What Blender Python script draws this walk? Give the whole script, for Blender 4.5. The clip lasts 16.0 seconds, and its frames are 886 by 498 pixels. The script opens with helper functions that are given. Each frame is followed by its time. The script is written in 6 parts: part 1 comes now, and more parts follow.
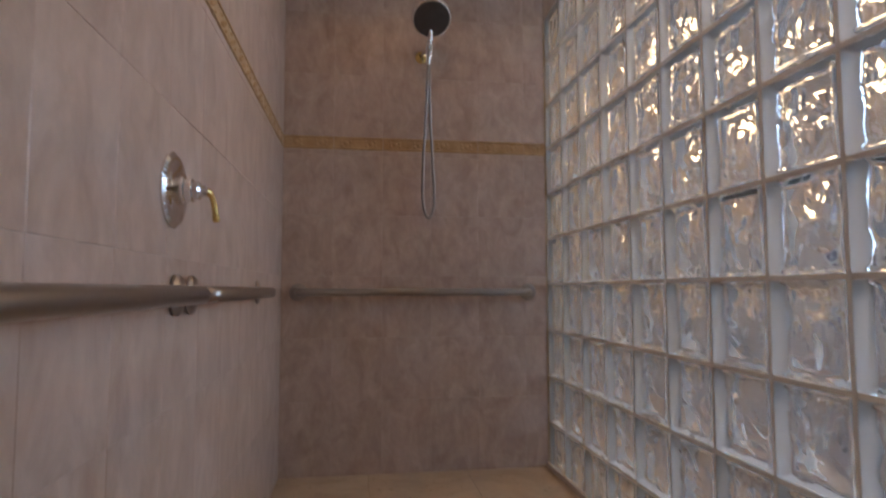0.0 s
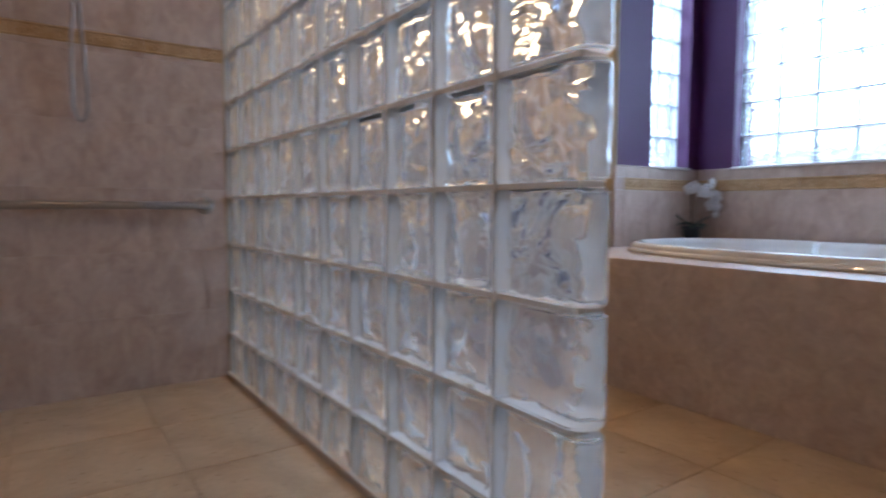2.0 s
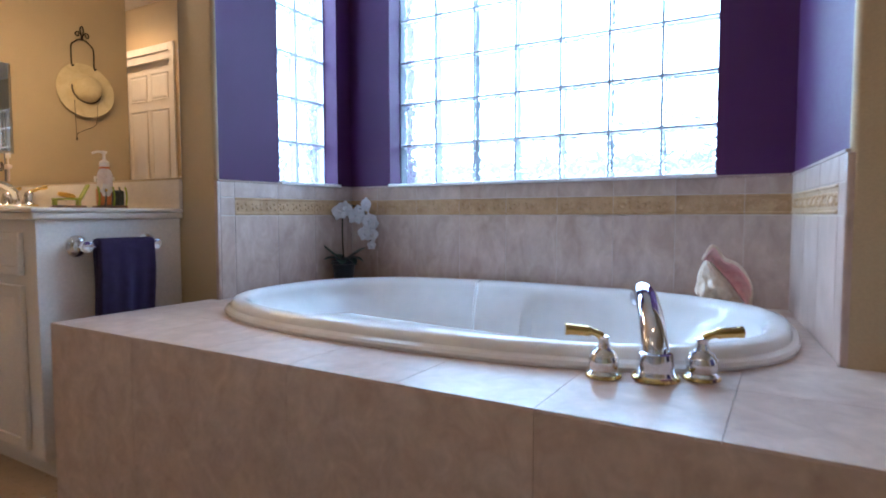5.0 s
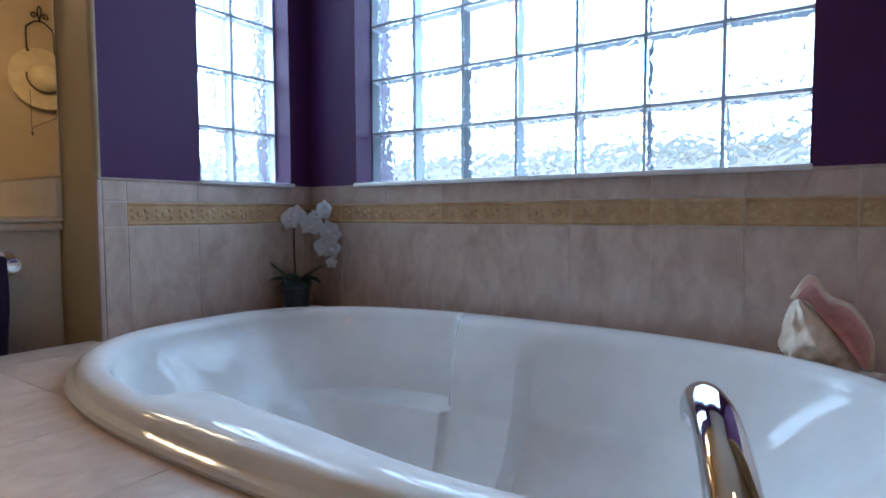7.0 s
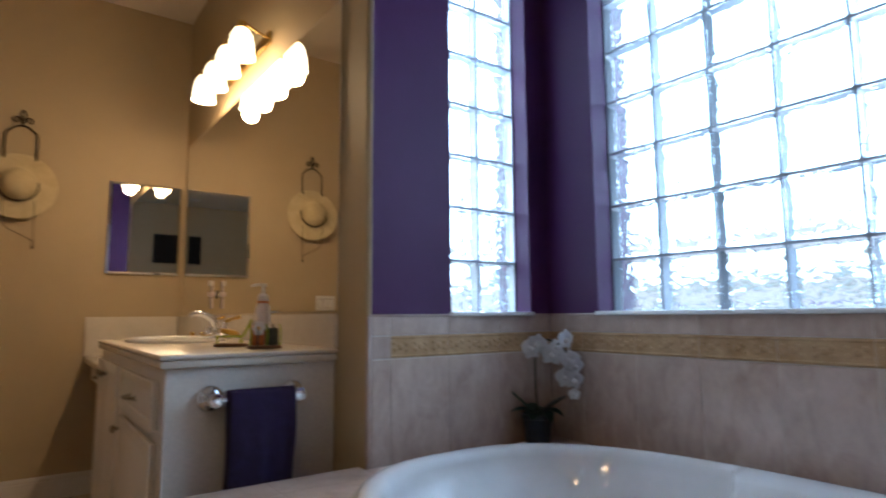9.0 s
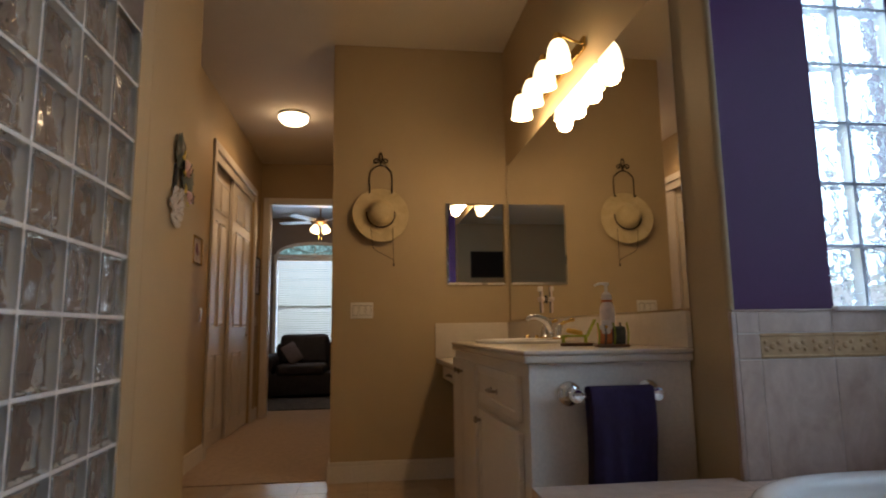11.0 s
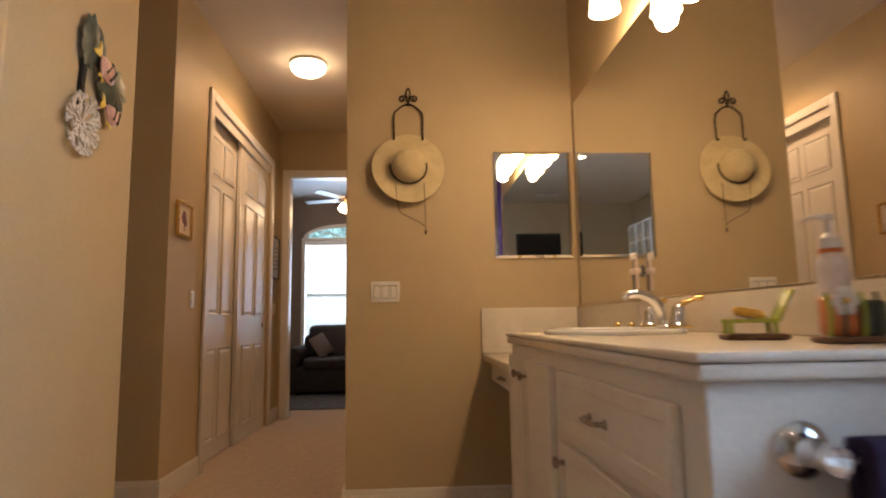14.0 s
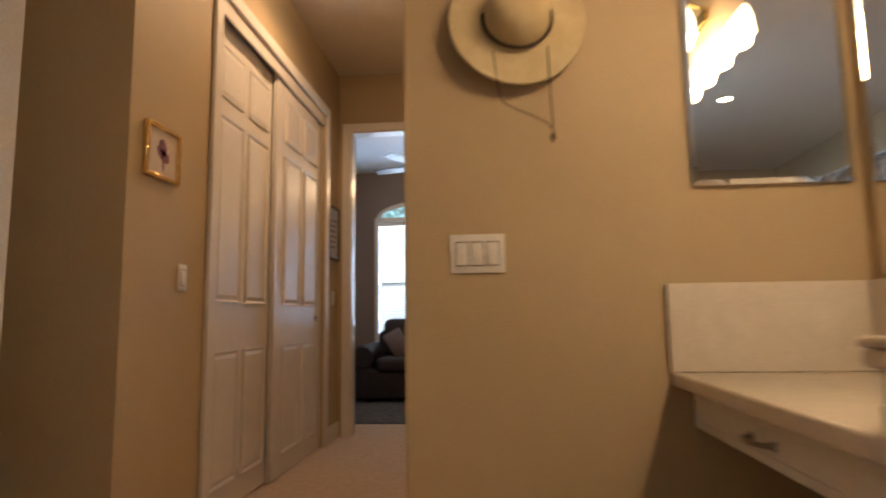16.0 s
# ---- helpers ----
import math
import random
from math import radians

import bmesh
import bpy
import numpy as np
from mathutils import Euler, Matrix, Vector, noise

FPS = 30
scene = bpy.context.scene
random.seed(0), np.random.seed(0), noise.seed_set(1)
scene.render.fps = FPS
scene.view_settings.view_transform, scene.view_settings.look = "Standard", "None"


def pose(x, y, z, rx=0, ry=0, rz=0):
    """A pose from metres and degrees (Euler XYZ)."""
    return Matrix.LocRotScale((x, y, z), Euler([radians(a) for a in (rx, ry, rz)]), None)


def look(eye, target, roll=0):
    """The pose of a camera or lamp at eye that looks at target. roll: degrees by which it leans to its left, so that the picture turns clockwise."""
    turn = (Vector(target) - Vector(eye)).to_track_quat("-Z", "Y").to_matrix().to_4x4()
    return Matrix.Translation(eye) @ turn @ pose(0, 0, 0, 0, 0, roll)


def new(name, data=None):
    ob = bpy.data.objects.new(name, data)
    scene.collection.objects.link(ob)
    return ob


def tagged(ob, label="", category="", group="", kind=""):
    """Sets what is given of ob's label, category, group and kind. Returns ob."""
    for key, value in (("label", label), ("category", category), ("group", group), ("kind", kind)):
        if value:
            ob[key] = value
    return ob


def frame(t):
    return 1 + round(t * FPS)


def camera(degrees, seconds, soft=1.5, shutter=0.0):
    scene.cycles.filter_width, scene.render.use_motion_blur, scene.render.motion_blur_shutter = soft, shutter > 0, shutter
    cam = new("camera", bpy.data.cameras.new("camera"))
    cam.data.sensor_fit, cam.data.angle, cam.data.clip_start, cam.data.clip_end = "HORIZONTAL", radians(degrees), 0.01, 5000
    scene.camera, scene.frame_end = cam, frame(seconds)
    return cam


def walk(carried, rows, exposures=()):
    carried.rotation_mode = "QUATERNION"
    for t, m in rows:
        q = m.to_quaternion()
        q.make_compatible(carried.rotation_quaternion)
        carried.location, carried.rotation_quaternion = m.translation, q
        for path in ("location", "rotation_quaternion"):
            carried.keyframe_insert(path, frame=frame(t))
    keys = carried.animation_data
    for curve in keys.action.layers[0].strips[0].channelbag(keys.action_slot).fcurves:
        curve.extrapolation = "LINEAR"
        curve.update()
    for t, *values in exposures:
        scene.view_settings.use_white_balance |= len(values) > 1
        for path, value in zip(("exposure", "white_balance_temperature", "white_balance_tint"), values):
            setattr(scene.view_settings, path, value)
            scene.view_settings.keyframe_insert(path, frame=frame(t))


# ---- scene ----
cam = camera(74.2, 16.0, soft=1.9, shutter=0.5)

PATH = [
    (0, (-2.1802, -0.2530, 0.8531), (-1.8663, 1.9304, 1.0033), -0.1),
    (0.5, (-2.1492, -0.2840, 0.8210), (-1.7227, 1.8851, 0.8022), -0.2),
    (1, (-2.1360, -0.3216, 0.8055), (-1.5304, 1.8011, 0.6785), 0.1),
    (1.5, (-2.0818, -0.3580, 0.8155), (-1.1735, 1.6509, 0.6630), 0.4),
    (2, (-2.0343, -0.4111, 0.8354), (-0.7724, 1.3956, 0.6774), 0.2),
    (2.5, (-1.9868, -0.4763, 0.8464), (-0.4431, 1.0973, 0.6962), 0.1),
    (3, (-1.9448, -0.5182, 0.8752), (-0.1801, 0.8022, 0.7205), 0.1),
    (3.5, (-1.7170, -0.4370, 0.8400), (0.0290, 0.5300, 0.7120), -0.0),
    (4, (-1.3760, -0.2760, 0.9080), (0.3850, 0.6690, 0.7960), -0.1),
    (4.2, (-1.2570, -0.2220, 0.9190), (0.5070, 0.7130, 0.8050), -0.1),
    (6.3, (-0.1923, -0.0276, 0.9724), (1.5923, 1.2685, 0.8332), -0.1),
    (6.5, (-0.1348, 0.0111, 0.9735), (1.6586, 1.2951, 0.8343), -0.1),
    (7, (-0.0851, 0.0497, 0.9757), (1.7382, 1.2906, 0.8431), -0.2),
    (7.5, (-0.0619, 0.0575, 1.0265), (1.7426, 1.3260, 0.8906), -0.3),
    (8, (-0.0707, 0.0895, 1.0796), (1.6697, 1.4487, 1.0078), -0.4),
    (8.5, (-0.0880, 0.1510, 1.0980), (1.3100, 1.5770, 1.2110), -0.4),
    (9, (-0.1590, 0.1550, 1.0800), (1.0070, 1.7650, 1.3070), -0.4),
    (9.5, (-0.2050, 0.1800, 1.0770), (0.7280, 1.9320, 1.3220), -0.6),
    (10, (-0.2750, 0.1900, 1.0740), (0.4160, 2.0510, 1.3230), -0.6),
    (10.2, (-0.2830, 0.2200, 1.0650), (0.2920, 2.1180, 1.3270), -0.7),
    (12.3, (-0.3150, 0.2360, 1.0130), (-0.1830, 2.2130, 1.2830), -0.8),
    (12.5, (-0.3160, 0.2475, 1.0044), (-0.1657, 2.4321, 1.3006), -0.9),
    (13, (-0.2774, 0.4973, 0.9890), (-0.1216, 2.6829, 1.2807), -0.9),
    (13.5, (-0.2508, 0.8287, 1.0089), (-0.0663, 3.0133, 1.2807), -0.9),
    (14, (-0.2055, 1.2542, 1.0166), (-0.0751, 3.4443, 1.2895), -0.9),
    (14.5, (-0.2099, 1.6321, 1.0144), (-0.1967, 3.8255, 1.2796), -1.0),
    (15, (-0.2210, 2.0000, 1.0133), (-0.2055, 4.1935, 1.2785), -1.0),
    (15.5, (-0.2044, 2.4023, 1.0111), (-0.1901, 4.5968, 1.2719), -0.9),
    (16, (-0.2884, 2.8056, 1.0000), (-0.4774, 4.9924, 1.2586), -0.8),
]
EXPOSURES = [(0.0, 0.27, 6450, 18), (1.2, 0.18, 6350, 18), (2.0, 0.42, 6000, 16), (2.5, 0.86, 5900, 15), (3.0, 1.18, 5750, 14), (4.2, 1.05, 5450, 13), (6.3, 0.02, 5650, 11), (7.5, -0.08, 5750, 11), (8.5, 0.00, 5850, 11), (9.5, -0.58, 6000, 12),
             (10.2, -1.00, 6200, 12), (12.3, 0.24, 6800, 15), (13.0, 0.40, 6650, 15), (16.0, 0.43, 6150, 14)]
walk(cam, [(t, look(eye, target, roll)) for t, eye, target, roll in PATH], EXPOSURES)

# world: plain daylight sky seen only through the openings
world = bpy.data.worlds.new("sky")
scene.world = world
world.use_nodes = True
wn = world.node_tree
sky = wn.nodes.new("ShaderNodeTexSky")
sky.sky_type = "NISHITA"
sky.sun_disc = False
sky.sun_elevation = radians(50)
sky.sun_rotation = radians(200)
wn.nodes["Background"].inputs["Strength"].default_value = 0.12
wn.links.new(sky.outputs["Color"], wn.nodes["Background"].inputs["Color"])


def lamp(name, kind, m, energy, color, **kw):
    data = bpy.data.lights.new(name, kind)
    data.energy, data.color = energy, color
    if "size" in kw:
        data.shape = "RECTANGLE"
        data.size, data.size_y = kw["size"]
    if "radius" in kw:
        data.shadow_soft_size = kw["radius"]
    ob = new(name, data)
    ob.matrix_world = m
    return ob


WARM = (1.0, 0.66, 0.34)
DAY = (0.60, 0.80, 1.0)
sun_data = bpy.data.lights.new("sun", "SUN")
sun_data.energy, sun_data.angle, sun_data.color = 4.5, radians(0.6), (1.0, 0.95, 0.88)
sun_ob = new("sun", sun_data)
sun_ob.matrix_world = look((0, 0, 9), (0.3, 0.85, 8.0))
# daylight standing outside the window openings
lamp("window_light_main", "AREA", look((2.5, 1.45, 2.60), (0.0, 1.45, 1.80)), 245, DAY, size=(3.0, 2.6))
lamp("window_light_side", "AREA", look((1.60, 2.95, 2.55), (1.45, 0.0, 1.85)), 230, DAY, size=(1.35, 2.6))
lamp("window_light_bedroom", "AREA", look((-1.22, 11.5, 1.7), (-1.22, 8.0, 1.3)), 190, DAY, size=(1.8, 2.2))


# ---------------------------------------------------------------- materials
def nodes_of(name):
    m = bpy.data.materials.new(name)
    m.use_nodes = True
    return m, m.node_tree, m.node_tree.nodes["Principled BSDF"]


def noise_node(nt, scale, detail=4.0, rough=0.55, dist=0.0, stretch=None, seed_by_object=False):
    tc = nt.nodes.new("ShaderNodeNewGeometry")
    src = tc.outputs["Position"]
    if seed_by_object:
        oi = nt.nodes.new("ShaderNodeObjectInfo")
        mul = nt.nodes.new("ShaderNodeVectorMath")
        mul.operation = "SCALE"
        mul.inputs[3].default_value = 37.0
        comb = nt.nodes.new("ShaderNodeCombineXYZ")
        for i in range(3):
            nt.links.new(oi.outputs["Random"], comb.inputs[i])
        nt.links.new(comb.outputs[0], mul.inputs[0])
        add = nt.nodes.new("ShaderNodeVectorMath")
        nt.links.new(src, add.inputs[0])
        nt.links.new(mul.outputs[0], add.inputs[1])
        src = add.outputs[0]
    if stretch:
        mp = nt.nodes.new("ShaderNodeMapping")
        mp.inputs["Scale"].default_value = stretch
        nt.links.new(src, mp.inputs["Vector"])
        src = mp.outputs["Vector"]
    n = nt.nodes.new("ShaderNodeTexNoise")
    n.inputs["Scale"].default_value = scale
    n.inputs["Detail"].default_value = detail
    n.inputs["Roughness"].default_value = rough
    n.inputs["Distortion"].default_value = dist
    nt.links.new(src, n.inputs["Vector"])
    return n


def ramp(nt, fac, stops):
    r = nt.nodes.new("ShaderNodeValToRGB")
    while len(r.color_ramp.elements) < len(stops):
        r.color_ramp.elements.new(0.5)
    for e, (p, c) in zip(r.color_ramp.elements, stops):
        e.position, e.color = p, (*c, 1)
    nt.links.new(fac, r.inputs["Fac"])
    return r


def bump(nt, bsdf, height, strength, distance):
    b = nt.nodes.new("ShaderNodeBump")
    b.inputs["Strength"].default_value = strength
    b.inputs["Distance"].default_value = distance
    nt.links.new(height, b.inputs["Height"])
    nt.links.new(b.outputs["Normal"], bsdf.inputs["Normal"])
    return b


def mix_color(nt, mode, fac, a, b):
    m = nt.nodes.new("ShaderNodeMix")
    m.data_type, m.blend_type = "RGBA", mode
    if isinstance(fac, float):
        m.inputs[0].default_value = fac
    else:
        nt.links.new(fac, m.inputs[0])
    nt.links.new(a, m.inputs[6])
    nt.links.new(b, m.inputs[7])
    return m.outputs[2]


def mottled(name, dark, light, scale=6.0, rough=0.4, grain=60.0, bump_k=0.15, bump_d=0.002, stretch=None, per_object=0.0, coat=0.0, spread=(0.3, 0.7), seeded=False):
    """A two-scale mottled surface: broad clouds and fine grain."""
    m, nt, bs = nodes_of(name)
    n = noise_node(nt, scale, 6, 0.6, 0.6, stretch, seeded)
    r = ramp(nt, n.outputs["Fac"], [(spread[0], dark), (spread[1], light)])
    g = noise_node(nt, grain, 3, 0.6, 0.0, stretch)
    gr = ramp(nt, g.outputs["Fac"], [(0.3, (0.88, 0.88, 0.88)), (0.7, (1, 1, 1))])
    col = mix_color(nt, "MULTIPLY", 1.0, r.outputs["Color"], gr.outputs["Color"])
    if per_object:
        oi = nt.nodes.new("ShaderNodeObjectInfo")
        k = 1 - per_object
        pr = ramp(nt, oi.outputs["Random"], [(0.0, (k, k, k)), (1.0, (1, 1, 1))])
        col = mix_color(nt, "MULTIPLY", 1.0, col, pr.outputs["Color"])
    nt.links.new(col, bs.inputs["Base Color"])
    rr = ramp(nt, g.outputs["Fac"], [(0.2, (rough * 0.85,) * 3), (0.8, (min(1, rough * 1.15),) * 3)])
    nt.links.new(rr.outputs["Color"], bs.inputs["Roughness"])
    bs.inputs["Coat Weight"].default_value = coat
    bs.inputs["Coat Roughness"].default_value = 0.12
    if bump_k:
        bump(nt, bs, g.outputs["Fac"], bump_k, bump_d)
    return m


def metal(name, color, rough):
    m, nt, bs = nodes_of(name)
    bs.inputs["Base Color"].default_value = (*color, 1)
    bs.inputs["Metallic"].default_value = 1
    n = noise_node(nt, 90, 2)
    r = ramp(nt, n.outputs["Fac"], [(0.3, (rough * 0.92,) * 3), (0.7, (rough * 1.08,) * 3)])
    nt.links.new(r.outputs["Color"], bs.inputs["Roughness"])
    return m


def glowing(name, color, strength, base=(0.9, 0.88, 0.82)):
    m, nt, bs = nodes_of(name)
    bs.inputs["Base Color"].default_value = (*base, 1)
    bs.inputs["Roughness"].default_value = 0.35
    bs.inputs["Emission Color"].default_value = (*color, 1)
    bs.inputs["Emission Strength"].default_value = strength
    return m


def glass_mat(name, color, wave_scale, wave_dist, rough=0.0, seeded=True, milk=0.0):
    m, nt, bs = nodes_of(name)
    bs.inputs["Base Color"].default_value = (*color, 1)
    bs.inputs["Transmission Weight"].default_value = 1
    bs.inputs["Roughness"].default_value = rough
    bs.inputs["IOR"].default_value = 1.45
    n = noise_node(nt, wave_scale, 1.5, 0.45, 1.2, None, seeded)
    bump(nt, bs, n.outputs["Fac"], 1.0, wave_dist)
    if milk:
        tr = nt.nodes.new("ShaderNodeBsdfTranslucent")
        tr.inputs["Color"].default_value = (0.86, 0.90, 0.95, 1)
        mx = nt.nodes.new("ShaderNodeMixShader")
        mx.inputs[0].default_value = milk
        nt.links.new(bs.outputs[0], mx.inputs[1])
        nt.links.new(tr.outputs[0], mx.inputs[2])
        nt.links.new(mx.outputs[0], nt.nodes["Material Output"].inputs["Surface"])
    return m


TILE = mottled("wall_tile", (0.375, 0.262, 0.20), (0.61, 0.48, 0.415), 12, 0.33, 40, 0.03, 0.0008, (1.0, 1.0, 0.62), 0.04, 0.25, (0.22, 0.76), True)
DECK = mottled("deck_tile", (0.43, 0.312, 0.25), (0.67, 0.54, 0.465), 14, 0.34, 40, 0.0, 0.0006, None, 0.04, 0.1, (0.22, 0.76), True)
GROUT = mottled("grout", (0.50, 0.44, 0.38), (0.60, 0.53, 0.47), 30, 0.85, 200, 0.3, 0.001)
BAND = mottled("listello", (0.38, 0.215, 0.085), (0.56, 0.375, 0.195), 16, 0.38, 70, 0.1, 0.001, None, 0.06, 0.2, (0.3, 0.7), True)
FLOOR_TILE = mottled("floor_tile", (0.45, 0.305, 0.18), (0.66, 0.505, 0.34), 5, 0.30, 40, 0.02, 0.0006, None, 0.06, 0.2, (0.25, 0.75), True)
FLOOR_GROUT = mottled("floor_grout", (0.40, 0.29, 0.185), (0.50, 0.37, 0.25), 20, 0.8, 160, 0.3, 0.001)
PAINT = mottled("tan_paint", (0.490, 0.376, 0.222), (0.530, 0.409, 0.246), 1.5, 0.60, 170, 0.35, 0.0012)
PURPLE = mottled("purple_paint", (0.058, 0.0105, 0.066), (0.068, 0.0135, 0.076), 2.0, 0.55, 170, 0.35, 0.0012)
PURPLE.node_tree.nodes["Principled BSDF"].inputs["Specular IOR Level"].default_value = 0.30
CEIL = mottled("ceiling_paint", (0.74, 0.66, 0.54), (0.78, 0.70, 0.58), 1.5, 0.8, 150, 0.5, 0.002)
GREY_PAINT = mottled("bedroom_paint", (0.24, 0.19, 0.17), (0.27, 0.22, 0.195), 1.5, 0.7, 150, 0.3, 0.001)
TRIM = mottled("white_trim", (0.78, 0.74, 0.69), (0.83, 0.79, 0.74), 4, 0.38, 120, 0.05, 0.0006)
CABINET = mottled("cabinet_paint", (0.75, 0.70, 0.63), (0.80, 0.75, 0.68), 5, 0.36, 120, 0.08, 0.0006)
COUNTER = mottled("counter_laminate", (0.70, 0.63, 0.54), (0.76, 0.69, 0.60), 12, 0.22, 160, 0.03, 0.0004)
PORCELAIN = mottled("porcelain", (0.76, 0.75, 0.74), (0.79, 0.78, 0.77), 1.5, 0.06, 6, 0.0, 0.0, None, 0, 0.0)
PORCELAIN.node_tree.nodes["Principled BSDF"].inputs["Specular IOR Level"].default_value = 0.36
CHROME = metal("chrome", (0.80, 0.80, 0.82), 0.07)
BRUSHED = metal("brushed_steel", (0.36, 0.33, 0.31), 0.30)
BRASS = metal("polished_brass", (0.78, 0.56, 0.22), 0.12)
NICKEL = metal("dark_nickel", (0.33, 0.29, 0.25), 0.28)
IRON = metal("black_iron", (0.035, 0.03, 0.028), 0.5)
BRONZE = metal("bronze", (0.32, 0.17, 0.08), 0.3)
MIRROR = metal("mirror_silver", (0.90, 0.90, 0.88), 0.004)
WINDOW_MORTAR = mottled("window_mortar", (0.40, 0.45, 0.52), (0.48, 0.53, 0.60), 20, 0.8, 180, 0.3, 0.001)
MORTAR = mottled("white_mortar", (0.62, 0.60, 0.57), (0.72, 0.70, 0.67), 20, 0.8, 180, 0.3, 0.001)
BLOCK_GLASS = glass_mat("wavy_block_glass", (0.90, 0.95, 0.96), 8.5, 0.019, 0.01, True, 0.085)
WINDOW_GLASS = glass_mat("window_block_glass", (0.88, 0.96, 0.985), 21.0, 0.0105, 0.0, True, 0.06)
SILL = mottled("sill_marble", (0.70, 0.69, 0.68), (0.80, 0.79, 0.78), 8, 0.25, 90, 0.02, 0.0003)
CARPET = mottled("carpet", (0.52, 0.39, 0.29), (0.66, 0.51, 0.39), 25, 0.95, 260, 1.0, 0.006)
RUG = mottled("dark_rug", (0.05, 0.05, 0.06), (0.16, 0.15, 0.15), 14, 0.95, 240, 1.0, 0.005)
TOWEL = mottled("purple_terry", (0.021, 0.011, 0.050), (0.034, 0.018, 0.076), 30, 0.95, 420, 1.0, 0.004)
STRAW = mottled("straw", (0.58, 0.46, 0.25), (0.70, 0.58, 0.35), 14, 0.7, 300, 0.8, 0.0015)
CORD = mottled("dark_cord", (0.05, 0.035, 0.025), (0.09, 0.06, 0.04), 80, 0.8, 300, 0.3, 0.0005)
WHITE_PLASTIC = mottled("white_plastic", (0.78, 0.75, 0.70), (0.82, 0.79, 0.74), 8, 0.35, 120, 0.0)
LEATHER = mottled("dark_sofa_fabric", (0.018, 0.013, 0.015), (0.035, 0.026, 0.028), 18, 0.6, 220, 0.5, 0.002)
PILLOW = mottled("mauve_fabric", (0.13, 0.10, 0.10), (0.20, 0.16, 0.16), 25, 0.9, 260, 0.5, 0.002)
DARK = mottled("dark_shadow_gap", (0.02, 0.017, 0.015), (0.03, 0.026, 0.022), 10, 0.8, 100, 0.0)
SHADE_GLASS = glowing("lit_frosted_glass", (1.0, 0.80, 0.48), 4.6)
HALL_GLASS = glowing("lit_hall_glass", (1.0, 0.74, 0.44), 15.0)
BULB = glowing("lit_bulb", (1.0, 0.8, 0.5), 14.0)


# ---------------------------------------------------------------- mesh helpers
def finish(name, bm, mat, parent=None, smooth=False, label=""):
    bmesh.ops.recalc_face_normals(bm, faces=bm.faces)
    me = bpy.data.meshes.new(name)
    bm.to_mesh(me)
    bm.free()
    me.materials.append(mat)
    if smooth:
        me.polygons.foreach_set("use_smooth", [True] * len(me.polygons))
        if smooth != "all":
            me.set_sharp_from_angle(angle=radians(38))
    ob = new(name, me)
    if parent is not None:
        ob.parent = parent
    if label:
        ob["label"] = label
    return ob


def part(name, bm, mat, parent, label="", smooth=True):
    return finish(name, bm, mat, parent, smooth, label)


def empty(name, at=(0, 0, 0)):
    ob = new(name)
    ob.empty_display_size = 0.1
    ob.location = at
    return ob


def thing(name, label, category, at=(0, 0, 0), group=""):
    return tagged(empty(name, at), label, category, group)


def box(x0, x1, y0, y1, z0, z1, bevel=0.0, seg=1, bm=None):
    own = bmesh.new()
    bmesh.ops.create_cube(own, size=1)
    for v in own.verts:
        v.co = Vector((x0 + (v.co.x + 0.5) * (x1 - x0), y0 + (v.co.y + 0.5) * (y1 - y0), z0 + (v.co.z + 0.5) * (z1 - z0)))
    if bevel:
        bmesh.ops.bevel(own, geom=own.edges[:], offset=bevel, segments=seg, profile=0.5, affect="EDGES")
    if bm is None:
        return own
    join(bm, own)
    return bm


def join(bm, other):
    me = bpy.data.meshes.new("tmp")
    other.to_mesh(me)
    other.free()
    bm.from_mesh(me)
    bpy.data.meshes.remove(me)
    return bm


def moved(bm, m):
    bm.transform(m)
    return bm


def lathe(profile, steps=24, m=None):
    """Turn (radius, height) pairs about z."""
    bm = bmesh.new()
    rings = []
    for r, z in profile:
        if r < 1e-5:
            rings.append([bm.verts.new((0, 0, z))])
        else:
            rings.append([bm.verts.new((r * math.cos(2 * math.pi * i / steps), r * math.sin(2 * math.pi * i / steps), z)) for i in range(steps)])
    for a, b in zip(rings, rings[1:]):
        for i in range(steps):
            j = (i + 1) % steps
            if len(a) == 1 and len(b) == 1:
                continue
            if len(a) == 1:
                bm.faces.new((a[0], b[j], b[i]))
            elif len(b) == 1:
                bm.faces.new((a[i], a[j], b[0]))
            else:
                bm.faces.new((a[i], a[j], b[j], b[i]))
    for ring, flip in ((rings[0], True), (rings[-1], False)):
        if len(ring) > 1:
            bm.faces.new(ring[::-1] if flip else ring)
    if m is not None:
        bm.transform(m)
    return bm


